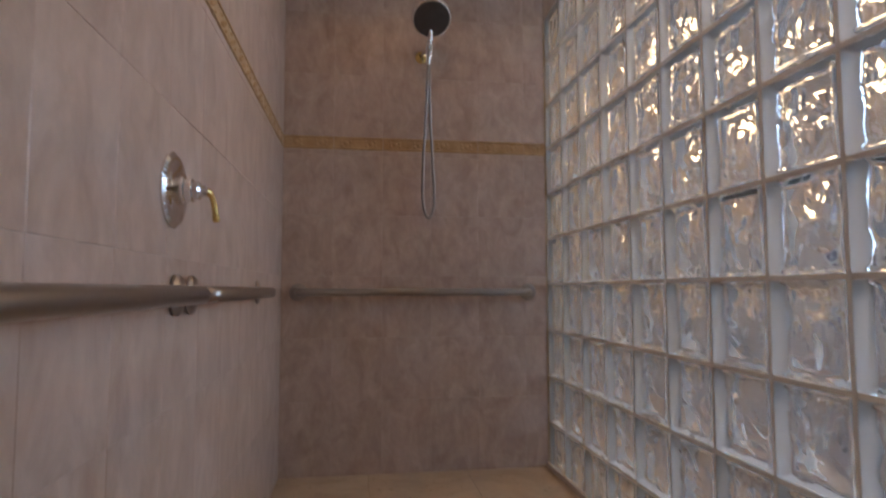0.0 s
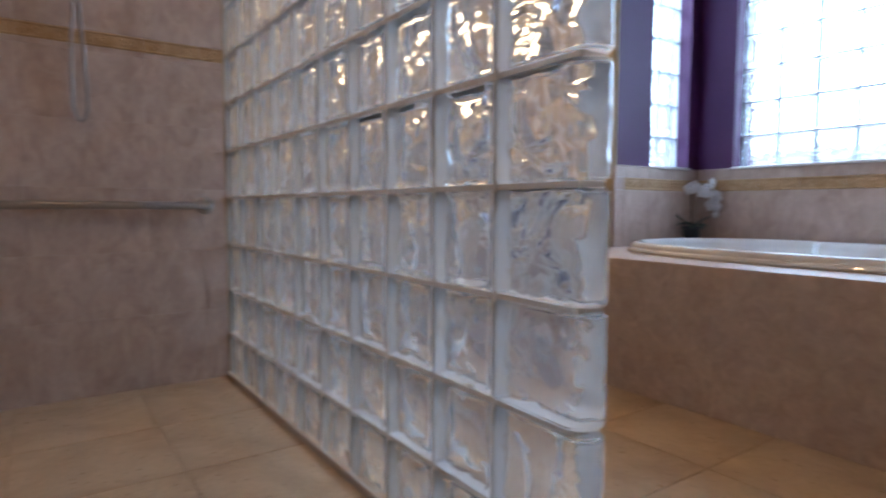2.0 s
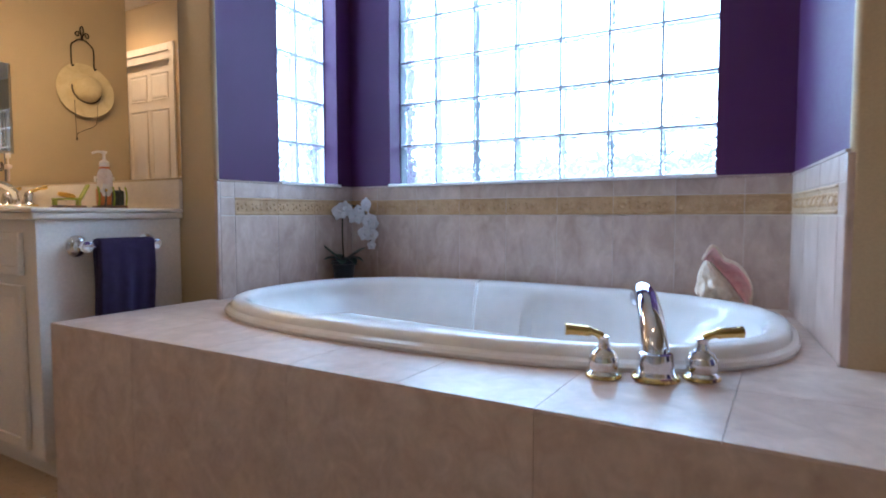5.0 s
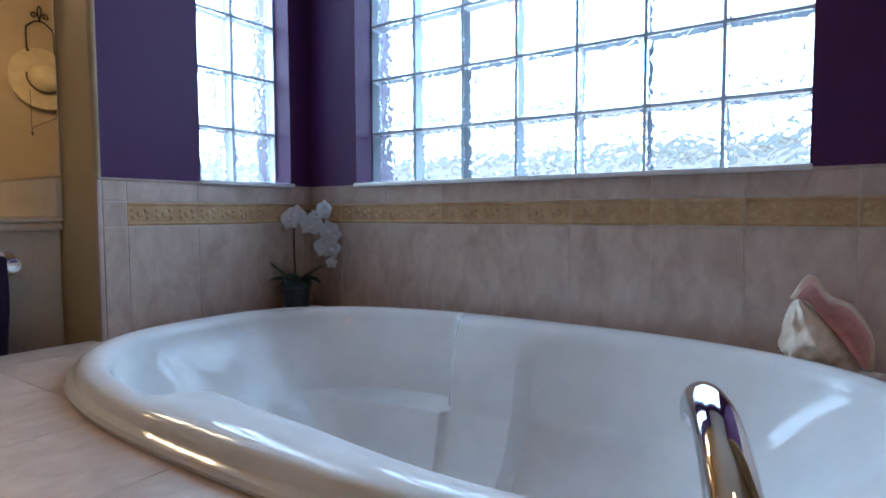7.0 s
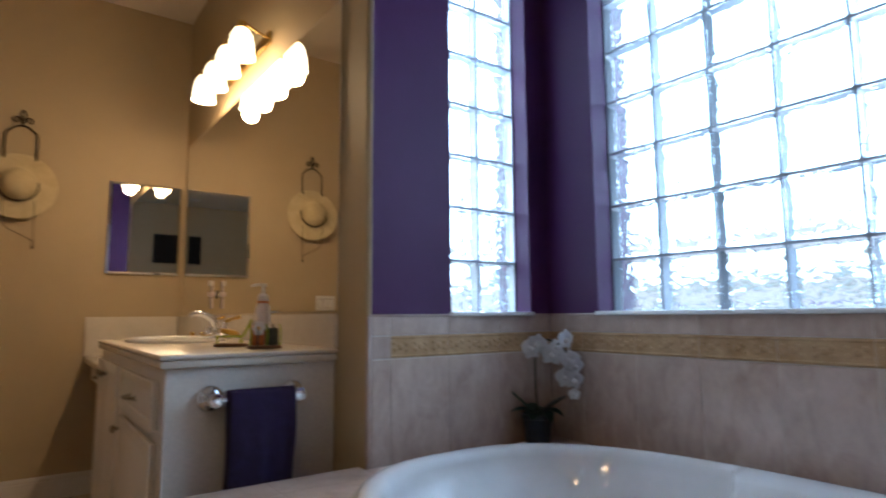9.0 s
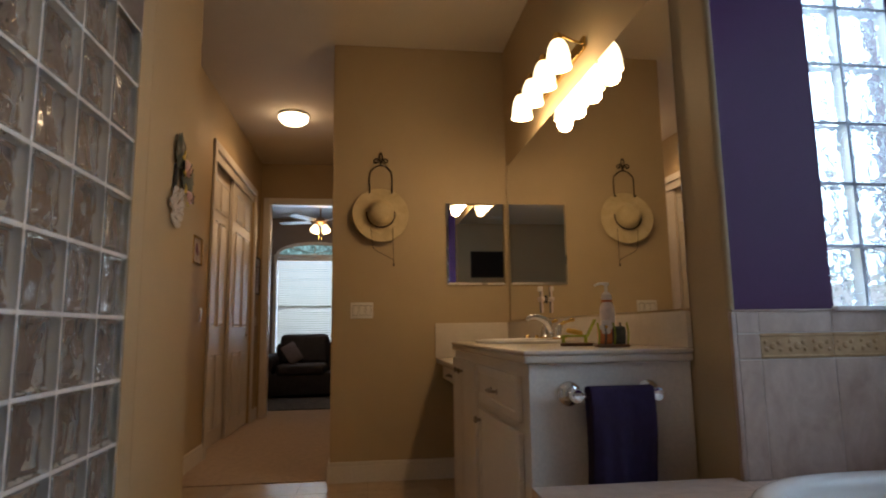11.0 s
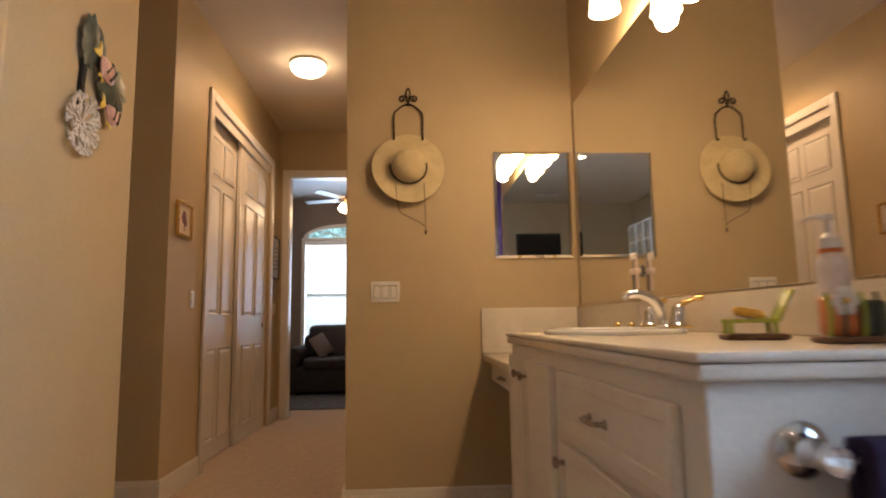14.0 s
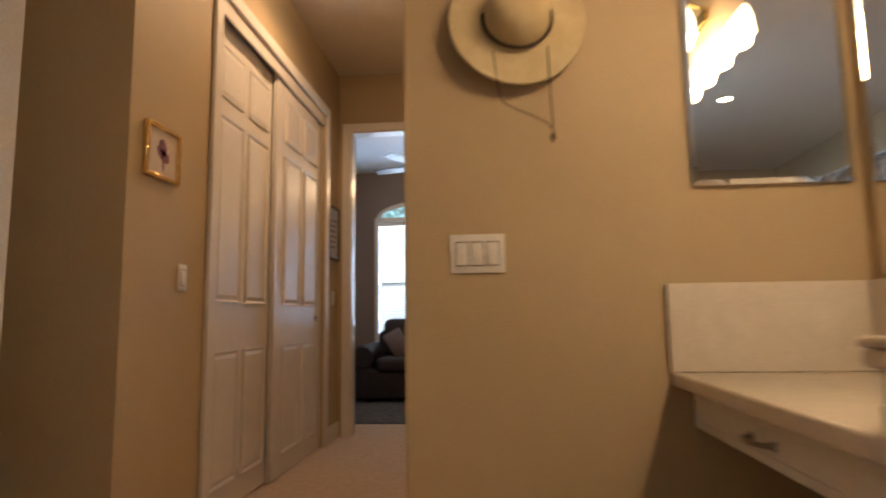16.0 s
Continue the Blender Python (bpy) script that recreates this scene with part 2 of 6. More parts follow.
def tube(points, radius, steps=10, closed=False, bm=None):
    """A round bar along points; radius a number or one per point."""
    own = bmesh.new()
    pts = [Vector(p) for p in points]
    n = len(pts)
    rad = radius if isinstance(radius, (list, tuple)) else [radius] * n
    rings, up = [], None
    for i, p in enumerate(pts):
        a = pts[i - 1] if (i or closed) else p
        b = pts[(i + 1) % n] if (i < n - 1 or closed) else p
        d = (b - a).normalized()
        if up is None:
            up = Vector((0, 0, 1)) if abs(d.z) < 0.9 else Vector((1, 0, 0))
        side = d.cross(up).normalized()
        up = side.cross(d).normalized()
        rings.append([own.verts.new(p + rad[i] * (math.cos(2 * math.pi * k / steps) * side + math.sin(2 * math.pi * k / steps) * up)) for k in range(steps)])
    pairs = list(zip(rings, rings[1:])) + ([(rings[-1], rings[0])] if closed else [])
    for a, b in pairs:
        for k in range(steps):
            j = (k + 1) % steps
            own.faces.new((a[k], a[j], b[j], b[k]))
    if not closed:
        own.faces.new(rings[0][::-1])
        own.faces.new(rings[-1])
    if bm is None:
        return own
    return join(bm, own)


def smooth_path(points, per=6):
    """A Catmull-Rom line through points."""
    p = [Vector(q) for q in points]
    p = [2 * p[0] - p[1]] + p + [2 * p[-1] - p[-2]]
    out = []
    for i in range(1, len(p) - 2):
        for k in range(per):
            t = k / per
            out.append(0.5 * (2 * p[i] + (p[i + 1] - p[i - 1]) * t + (2 * p[i - 1] - 5 * p[i] + 4 * p[i + 1] - p[i + 2]) * t * t + (3 * p[i] - p[i - 1] - 3 * p[i + 1] + p[i + 2]) * t ** 3))
    out.append(p[-2])
    return out


def structure(name, bm, mat, label="", category="", smooth=False):
    return tagged(finish(name, bm, mat, None, smooth), label, category, "", "structure")


def frame_bars(u0, u1, v0, v1, w, d, plane, at, bevel=0.003, sides="lrtb"):
    """A rectangular frame as four bars in a plane 'x' or 'y' at a place, d deep towards minus."""
    bm = bmesh.new()
    bars = []
    if "l" in sides:
        bars.append((u0, u0 + w, v0, v1))
    if "r" in sides:
        bars.append((u1 - w, u1, v0, v1))
    if "t" in sides:
        bars.append((u0 + w, u1 - w, v1 - w, v1))
    if "b" in sides:
        bars.append((u0 + w, u1 - w, v0, v0 + w))
    for a, b, c, e in bars:
        lo, hi = min(at, at + d), max(at, at + d)
        if plane == "x":
            box(lo, hi, a, b, c, e, bevel, 1, bm)
        else:
            box(a, b, lo, hi, c, e, bevel, 1, bm)
    return bm


# ---------------------------------------------------------------- structure
CEILING = 3.215
WX = 0.76          # plane of the vanity mirrors
ALC_L = 1.845      # alcove side wall with the narrow window
ALC_R = -0.233
WINX = 1.60        # plane of the window wall
HATY = 4.53
GX0, GX1 = -1.263, -1.180   # the two faces of the glass block partition
SHY = 2.535        # tiled end wall of the shower
SHX = -2.54
FARY = 7.86
CLX = -1.655
BACKY = -3.0


def wall_with_hole(name, axis, a0, a1, t0, t1, hole, mat, z1=CEILING, label="", category="wall"):
    """A wall running along an axis ('x' or 'y') from a0 to a1, between t0 and t1 across, with one hole (b0, b1, z0, z1)."""
    bm = bmesh.new()
    pieces = [(a0, a1, 0, z1)]
    if hole:
        b0, b1, h0, h1 = hole
        pieces = [(a0, b0, 0, z1), (b1, a1, 0, z1), (b0, b1, h1, z1)]
        if h0 > 0:
            pieces.append((b0, b1, 0, h0))
    for p0, p1, q0, q1 in pieces:
        if axis == "x":
            box(p0, p1, t0, t1, q0, q1, 0, 1, bm)
        else:
            box(t0, t1, p0, p1, q0, q1, 0, 1, bm)
    bmesh.ops.remove_doubles(bm, verts=bm.verts, dist=1e-5)
    return structure(name, bm, mat, label, category)


structure("ground", box(-60, 60, -60, 60, -0.30, -0.20), mottled("pale_paving", (0.62, 0.62, 0.61), (0.74, 0.74, 0.73), 2, 0.9, 40, 0.3, 0.003), "pale paved ground outside", "ground")
floor = structure("floor", box(-2.8, 1.75, BACKY - 0.1, 4.60, -0.12, -0.004), FLOOR_GROUT, "grout bed under beige stone floor tiles", "floor")
carpet = structure("floor_carpet", box(-4.2, 2.6, 4.60, 11.0, -0.12, 0.006), CARPET, "beige cut-pile carpet in hallway and bedroom", "carpet")
ceiling = structure("ceiling", box(-2.8, 1.75, BACKY - 0.1, FARY, CEILING, CEILING + 0.1), CEIL, "smooth cream painted ceiling", "ceiling")
structure("ceiling_bedroom", box(-4.2, 2.6, FARY + 0.12, 11.0, 3.05, 3.15), mottled("bedroom_ceiling", (0.55, 0.56, 0.60), (0.6, 0.61, 0.65), 2, 0.8, 120, 0.3, 0.001), "pale grey painted bedroom ceiling", "ceiling")

W_OPEN = (0.118, 1.598, 1.083, 2.534)
S_OPEN = (1.101, 1.492, 1.083, 2.534)
wall_window = wall_with_hole("wall_window", "y", ALC_R - 0.12, ALC_L, WINX, WINX + 0.24, W_OPEN, PURPLE, label="deep purple painted wall round the block window")
wall_alcove_left = wall_with_hole("wall_alcove_left", "x", WX + 0.016, WINX + 0.24, ALC_L, ALC_L + 0.21, S_OPEN, PURPLE, label="deep purple alcove wall with narrow block window")
# the other side wall of the alcove stands slightly aslant
SLANT = math.atan2(0.098, WINX - WX - 0.016)


def slant_y(x):
    return ALC_R + (x - WX - 0.016) * math.tan(SLANT)


def slant_block(x0, x1, out0, out1, z0, z1):
    """A block along the slanted wall, between two distances out of its face."""
    bm = box(x0, x1, 0, 1, z0, z1)
    for v in bm.verts:
        v.co.y = slant_y(v.co.x) + (out0 if v.co.y < 0.5 else out1)
    return bm


wall_alcove_right = structure("wall_alcove_right", slant_block(WX + 0.016, WINX, -0.12, 0.0, 0, CEILING), PURPLE, "deep purple slanted alcove side wall", "wall")
wall_vanity = wall_with_hole("wall_vanity", "y", ALC_L + 0.016, HATY, WX, WX + 0.12, None, PAINT, label="tan painted wall behind the vanity mirror")
wall_vanity_right = wall_with_hole("wall_vanity_right", "y", BACKY, ALC_R - 0.016, WX, WX + 0.12, None, PAINT, label="tan painted wall behind the second vanity")
wall_hat = wall_with_hole("wall_hat", "x", -0.5525, WX + 0.12, HATY, HATY + 0.12, None, PAINT, label="tan painted wall with hat and switches")
wall_hall_right = wall_with_hole("wall_hall_right", "y", HATY + 0.12, FARY, -0.5525, -0.43, None, PAINT, label="tan painted hallway wall")
D_OPEN = (-1.545, -0.72, 0.0, 2.68)
wall_far = wall_with_hole("wall_far", "x", CLX - 0.12, -0.43, FARY, FARY + 0.12, D_OPEN, PAINT, label="tan painted wall with the bedroom doorway")
C_OPEN = (5.55, 7.42, 0.0, 2.68)
wall_closet = wall_with_hole("wall_closet", "y", 4.85, FARY, CLX - 0.12, CLX, C_OPEN, PAINT, label="tan painted hallway wall with closet opening")
structure("wall_closet_back", box(-2.4, -2.3, 4.97, FARY, 0, CEILING), PAINT, "tan painted back of the closet", "wall")
structure("wall_nook", box(-2.62, CLX - 0.12, 4.85, 4.97, 0, CEILING), PAINT, "tan painted wall beside the open door", "wall")
structure("wall_nook_left", box(-2.66, -2.54, 2.66, 4.85, 0, CEILING), PAINT, "tan painted wall behind the open door", "wall")
wall_fish = structure("wall_fish", box(-1.30, GX1, SHY + 0.12, 3.335, 0, CEILING, 0.008, 2), PAINT, "tan painted wall with the fish decoration", "wall")
wall_shower_end = structure("wall_shower_end", box(-2.66, GX1, SHY, SHY + 0.12, 0, CEILING), PAINT, "tiled end wall of the shower", "wall")
wall_shower_left = structure("wall_shower_left", box(-2.66, SHX, -0.55, SHY, 0, CEILING), PAINT, "tiled side wall of the shower", "wall")
structure("wall_left_back", box(-2.66, SHX, BACKY, -0.55, 0, CEILING), PAINT, "tan painted wall behind the shower opening", "wall")
structure("wall_back", box(-2.66, WX + 0.12, BACKY - 0.12, BACKY, 0, CEILING), PAINT, "tan painted back wall", "wall")
B_OPEN = (-1.87, -0.57, 0.70, 2.34)
wall_with_hole("wall_bedroom", "x", -4.2, 2.6, 10.8, 10.95, B_OPEN, GREY_PAINT, 3.05, "grey-brown bedroom wall round the window")
structure("wall_bedroom_left", box(-4.3, -4.2, FARY, 10.95, 0, 3.05), GREY_PAINT, "grey-brown bedroom wall", "wall")
structure("wall_bedroom_right", box(2.5, 2.6, FARY, 10.95, 0, 3.05), GREY_PAINT, "grey-brown bedroom wall", "wall")
structure("wall_bedroom_front_left", box(-4.2, CLX - 0.12, FARY, FARY + 0.12, 0, 3.215), GREY_PAINT, "grey-brown bedroom wall", "wall")
structure("wall_bedroom_front_right", box(-0.43, 2.6, FARY, FARY + 0.12, 0, 3.215), GREY_PAINT, "grey-brown bedroom wall", "wall")


# ---------------------------------------------------------------- glass block windows and partition
EDGE_COAT = glass_mat("block_edge_coating", (0.92, 0.96, 1.0), 10.0, 0.002, 0.15, True, 0.55)
WHITE_EDGE = mottled("white_block_edge", (0.34, 0.37, 0.39), (0.42, 0.45, 0.47), 12, 0.4, 80, 0.0)
nt = WHITE_EDGE.node_tree
edge_glow = nt.nodes.new("ShaderNodeBsdfTranslucent")
edge_glow.inputs["Color"].default_value = (0.86, 0.90, 0.95, 1)
edge_mix = nt.nodes.new("ShaderNodeMixShader")
edge_mix.inputs[0].default_value = 0.86
nt.links.new(nt.nodes["Principled BSDF"].outputs[0], edge_mix.inputs[1])
nt.links.new(edge_glow.outputs[0], edge_mix.inputs[2])
nt.links.new(edge_mix.outputs[0], nt.nodes["Material Output"].inputs["Surface"])
BLOCKS = {}


def block_mesh(w, h, d, mat, rounded=False):
    """One hollow-looking pressed glass block: pillowed faces with a sunk wavy field, w along x, d along y, h along z."""
    key = (round(w, 3), round(h, 3), round(d, 3), mat.name, rounded)
    if key in BLOCKS:
        return BLOCKS[key]
    if rounded:
        bm = bmesh.new()
        n = 10
        prof = [(w / 2, -d / 2), (w / 2, d / 2)]
        for i in range(n + 1):
            a = math.pi / 2 + math.pi * i / n
            prof.append((-w / 2 + d / 2 + d / 2 * math.cos(a), d / 2 * math.sin(a)))
        lo = [bm.verts.new((x, y, -h / 2)) for x, y in prof]
        hi = [bm.verts.new((x, y, h / 2)) for x, y in prof]
        bm.faces.new(lo[::-1])
        bm.faces.new(hi)
        for i in range(len(prof)):
            j = (i + 1) % len(prof)
            bm.faces.new((lo[i], lo[j], hi[j], hi[i]))
        bmesh.ops.bevel(bm, geom=[e for e in bm.edges if abs(e.verts[0].co.z - e.verts[1].co.z) < 1e-6], offset=0.006, segments=2, affect="EDGES")
    else:
        bm = box(-w / 2, w / 2, -d / 2, d / 2, -h / 2, h / 2, 0.007, 2)
        faces = [f for f in bm.faces if abs(f.normal.y) > 0.99 and f.calc_area() > 0.01]
        bmesh.ops.inset_region(bm, faces=faces, thickness=0.012, depth=-0.004)
    bmesh.ops.recalc_face_normals(bm, faces=bm.faces)
    me = bpy.data.meshes.new("glass_block")
    bm.to_mesh(me)
    bm.free()
    me.polygons.foreach_set("use_smooth", [True] * len(me.polygons))
    me.set_sharp_from_angle(angle=radians(50))
    me.materials.append(mat)
    me.materials.append(WHITE_EDGE if mat is BLOCK_GLASS else EDGE_COAT)
    for p in me.polygons:
        n = p.normal
        if not rounded and abs(n.y) < 0.3:
            p.material_index = 1
        if rounded and (abs(n.z) > 0.9 or n.x > 0.9):
            p.material_index = 1
    BLOCKS[key] = me
    return me


def block_panel(parent, cols, rows, cw, ch, depth, place, mat, joint):
    """Rows and columns of blocks; place(c, r) gives the pose of a block's centre."""
    for c in range(cols):
        for r in range(rows):
            ob = new("glass_block", block_mesh(cw - joint, ch - joint, depth, mat))
            ob.parent = parent
            ob.matrix_world = place(c, r)
            ob.visible_shadow = False


def joint_grid(cols, rows, cw, ch, joint, depth):
    """Mortar bars between blocks in the xz plane, origin at the lower left corner."""
    bm = bmesh.new()
    for c in range(cols + 1):
        box(c * cw - joint / 2, c * cw + joint / 2, -depth / 2, depth / 2, 0, rows * ch, 0, 1, bm)
    for r in range(rows + 1):
        for c in range(cols):
            box(c * cw + joint / 2, (c + 1) * cw - joint / 2, -depth / 2 + 0.001, depth / 2 - 0.001, r * ch - joint / 2, r * ch + joint / 2, 0, 1, bm)
    return bm


# main window, 7 by 7 blocks
window_1 = tagged(empty("window_1"), "bright wavy glass block window over the bathtub", "window", "", "structure")
PW = (W_OPEN[1] - W_OPEN[0]) / 7
PH = (W_OPEN[3] - W_OPEN[2]) / 7
turn = pose(1.69 + 0.04, W_OPEN[0], 1.083, 0, 0, 90)
mortar = part("mortar_joints", moved(joint_grid(7, 7, PW, PH, 0.010, 0.070), turn), WINDOW_MORTAR, window_1, smooth=False)
block_panel(window_1, 7, 7, PW, PH, 0.08, lambda c, r: turn @ pose((c + 0.5) * PW, 0, (r + 0.5) * PH), WINDOW_GLASS, 0.010)
# narrow window, 2 by 7
window_2 = tagged(empty("window_2"), "narrow bright glass block window beside the bathtub", "window", "", "structure")
PS = (S_OPEN[1] - S_OPEN[0]) / 2
turn2 = pose(S_OPEN[0], 1.925 + 0.04, 1.083)
part("mortar_joints", moved(joint_grid(2, 7, PS, PH, 0.010, 0.070), turn2), WINDOW_MORTAR, window_2, smooth=False)
block_panel(window_2, 2, 7, PS, PH, 0.08, lambda c, r: turn2 @ pose((c + 0.5) * PS, 0, (r + 0.5) * PH), WINDOW_GLASS, 0.010)
# sills
part("window_sill", box(WINX - 0.022, WINX + 0.088, W_OPEN[0] - 0.006, W_OPEN[1] - 0.002, 1.079, 1.094, 0.004, 2), SILL, window_1, "pale marble window sill")
part("window_sill", box(S_OPEN[0] - 0.006, S_OPEN[1] + 0.004, ALC_L - 0.022, ALC_L + 0.078, 1.079, 1.094, 0.004, 2), SILL, window_2, "pale marble window sill")

# shower partition of blocks: 10 full columns and a rounded free end, 10 rows
partition = tagged(empty("glass_block_partition", (GX0, SHY, 0)), "clear wavy glass block shower partition with rounded end", "partition")
GP, GR, GZ = 0.2243, 0.2235, -0.018
GXC = (GX0 + GX1) / 2
END0 = 0.262
PART0 = SHY - 9 * GP


def part_pose(c, r):
    return pose(GXC, SHY - (c + 0.5) * GP, (r + 0.5) * GR + GZ, 0, 0, -90)


for c in range(9):
    for r in range(10):
        ob = new("glass_block", block_mesh(GP - 0.012, GR - 0.012, GX1 - GX0, BLOCK_GLASS))
        ob.parent = partition
        ob.matrix_world = part_pose(c, r)
        ob.matrix_parent_inverse = Matrix()
        ob.matrix_basis = Matrix.Translation((-GX0, -SHY, 0)) @ part_pose(c, r)
        ob.visible_shadow = False
EL = PART0 - END0
for r in range(10):
    ob = new("end_block", block_mesh(EL - 0.008, GR - 0.012, GX1 - GX0, BLOCK_GLASS, True))
    ob.parent = partition
    ob.matrix_basis = Matrix.Translation((-GX0, -SHY, 0)) @ pose(GXC, END0 + EL / 2 - 0.002, (r + 0.5) * GR + GZ, 0, 0, 90)
    ob.visible_shadow = False
bm = bmesh.new()
for c in range(10):
    y = SHY - c * GP
    # each upright joint is pointed from both faces, hollow between
    for x0, x1 in ((GX0 + 0.005, GX0 + 0.014), (GX1 - 0.014, GX1 - 0.005)):
        box(x0, x1, y - 0.006 - (0.006 if c == 0 else 0), y + (0.006 if c else -0.001), GZ, 10 * GR + GZ, 0, 1, bm)
for r in range(11):
    z = r * GR + GZ
    for c in range(9):
        y = SHY - c * GP
        box(GX0 + 0.006, GX1 - 0.006, y - GP + 0.006, y - 0.006 - (0.006 if c == 0 else 0), z - 0.006, z + 0.006, 0, 1, bm)
    box(GX0 + 0.008, GX1 - 0.008, END0 + 0.03, PART0 - 0.006, z - 0.006, z + 0.006, 0, 1, bm)
mj = part("mortar_joints", bm, MORTAR, partition, "pale mortar joints", smooth=False)
mj.matrix_basis = Matrix.Translation((-GX0, -SHY, 0))
part("base_curb", moved(box(GX0 - 0.016, GX0 - 0.001, END0 + 0.02, SHY - 0.012, -0.004, 0.024, 0.004, 2), Matrix.Translation((-GX0, -SHY, 0))), GROUT, partition, "brown grout strip along the foot")

# ---------------------------------------------------------------- tub deck and bathtub
DX, DZ = 0.155, 0.603
DY0, DY1 = -0.345, 1.885
TCX, TCY, TA, TB, TE = 0.982, 0.790, 0.588, 0.945, 2.62


def oval(a, b, n=96, e=TE):
    out = []
    for i in range(n):
        t = 2 * math.pi * i / n
        c, s = math.cos(t), math.sin(t)
        out.append((TCX + a * math.copysign(abs(c) ** (2 / e), c), TCY + b * math.copysign(abs(s) ** (2 / e), s)))
    return out


bathtub_deck = thing("bathtub_deck", "raised bathtub surround faced with beige stone tiles", "tub surround", (DX, TCY, 0))


def deck_part(name, bm, mat, label="", smooth=False):
    ob = part(name, moved(bm, Matrix.Translation((-DX, -TCY, 0))), mat, bathtub_deck, label, smooth)
    return ob


bm = box(DX + 0.006, DX + 0.20, ALC_R + 0.004, ALC_L - 0.004, 0, DZ - 0.007)
box(DX + 0.006, WX - 0.001, DY0 + 0.006, ALC_R + 0.004, 0, 0.50, 0, 1, bm)
box(DX + 0.006, WX - 0.001, ALC_L - 0.004, DY1 - 0.006, 0, 0.50, 0, 1, bm)
deck_part("core", bm, GROUT)
# top slab with the oval cut out
bm = bmesh.new()
ring = [bm.verts.new((x, y, DZ - 0.006)) for x, y in oval(TA - 0.05, TB - 0.05)]
outer_pts = []
for i in range(96):
    t = 2 * math.pi * i / 96
    dx, dy = math.cos(t), math.sin(t)
    k = 1e9
    for lim, comp, c0 in ((WINX, dx, TCX), (DX + 0.006, dx, TCX), (ALC_L - 0.002, dy, TCY), (ALC_R + 0.002, dy, TCY)):
        if abs(comp) > 1e-6 and (lim - c0) / comp > 0:
            k = min(k, (lim - c0) / comp)
    outer_pts.append((TCX + dx * k, TCY + dy * k))
outer = [bm.verts.new((x, y, DZ - 0.006)) for x, y in outer_pts]
for i in range(96):
    j = (i + 1) % 96
    bm.faces.new((ring[i], outer[i], outer[j], ring[j]))
box(DX + 0.006, WX - 0.001, DY0 + 0.006, ALC_R + 0.002, 0.5, DZ - 0.006, 0, 1, bm)
box(DX + 0.006, WX - 0.001, ALC_L - 0.002, DY1 - 0.006, 0.5, DZ - 0.006, 0, 1, bm)
deck_part("top_bed", bm, GROUT)

bathtub = thing("bathtub", "glossy white oval drop-in bathtub with wide rim", "bathtub", (TCX, TCY, DZ))


def tub_shell():
    """Rim roll, then the basin falling to the floor; seats and arm steps shaped by angle."""
    bm = bmesh.new()
    levels = [(0.0, 0.001), (0.003, 0.010), (-0.001, 0.018), (-0.009, 0.021), (-0.015, 0.024), (-0.017, 0.032), (-0.021, 0.042), (-0.031, 0.049), (-0.050, 0.052), (-0.066, 0.048), (-0.078, 0.038), (-0.086, 0.020), (-0.090, 0.0), (-0.094, -0.03), (-0.100, -0.07), (-0.106, -0.11), (-0.113, -0.15), (-0.119, -0.184), (-0.120, -0.190), (-0.122, -0.199), (-0.126, -0.205),
              (-0.138, -0.24), (-0.165, -0.30), (-0.22, -0.37), (-0.32, -0.395), (-0.45, -0.40)]
    rings = []
    n = 384
    for off, z in levels:
        row = []
        for i in range(n):
            t = 2 * math.pi * i / n
            c, s = math.cos(t), math.sin(t)
            o = off
            if z < 0.02:
                # waist on the window side and an arm step, slope of the back rest at both ends
                o -= 0.05 * math.exp(-((t - 0.12) / 0.55) ** 2) * min(1, (0.03 - z) / 0.1)
                lean = abs(s) ** 3 * 0.32 * min(1, max(0, -z) / 0.4)
                o -= lean
            if off < -0.06:
                # hip bulge of the wall, cut back above the arm ledge
                step = 1 / (1 + math.exp(-(s - 0.20) * 230))
                fade = 1 / (1 + math.exp((s - 0.72) * 16))
                size = 0.088 * (math.exp(-((0.20 - s) / 0.45) ** 2) if s < 0.20 else 1.0) * min(1, abs(c) * 2.2) * fade
                o -= size * ((1 - step) if z > -0.195 else 1.0 + 0.35 * step)
            a, b = TA + o, TB + o
            row.append(bm.verts.new((a * math.copysign(abs(c) ** (2 / TE), c), b * math.copysign(abs(s) ** (2 / TE), s), z)))
        rings.append(row)
    for p, q in zip(rings, rings[1:]):
        for i in range(n):
            j = (i + 1) % n
            bm.faces.new((p[i], p[j], q[j], q[i]))
    bm.faces.new(rings[-1])
    return bm


part("basin", tub_shell(), PORCELAIN, bathtub, smooth=True)
part("drain", lathe([(0, -0.398), (0.035, -0.398), (0.034, -0.393), (0, -0.392)], 24), CHROME, bathtub)

# ---------------------------------------------------------------- vanity
CT = 0.970
VY0, VY1 = 2.07, 3.62
VX = 0.208


def raised_panel(parent_bm, x, y0, y1, z0, z1):
    """A cabinet front facing minus x with a sunk border and raised field."""
    own = box(x - 0.019, x, y0, y1, z0, z1, 0.003, 1)
    f = [q for q in own.faces if q.normal.x < -0.99 and q.calc_area() > 0.005]
    w = min(0.05, (y1 - y0) * 0.22, (z1 - z0) * 0.25)
    bmesh.ops.inset_region(own, faces=f, thickness=w, depth=0)
    bmesh.ops.inset_region(own, faces=f, thickness=0.004, depth=-0.005)
    bmesh.ops.inset_region(own, faces=f, thickness=0.014, depth=0.004)
    return own


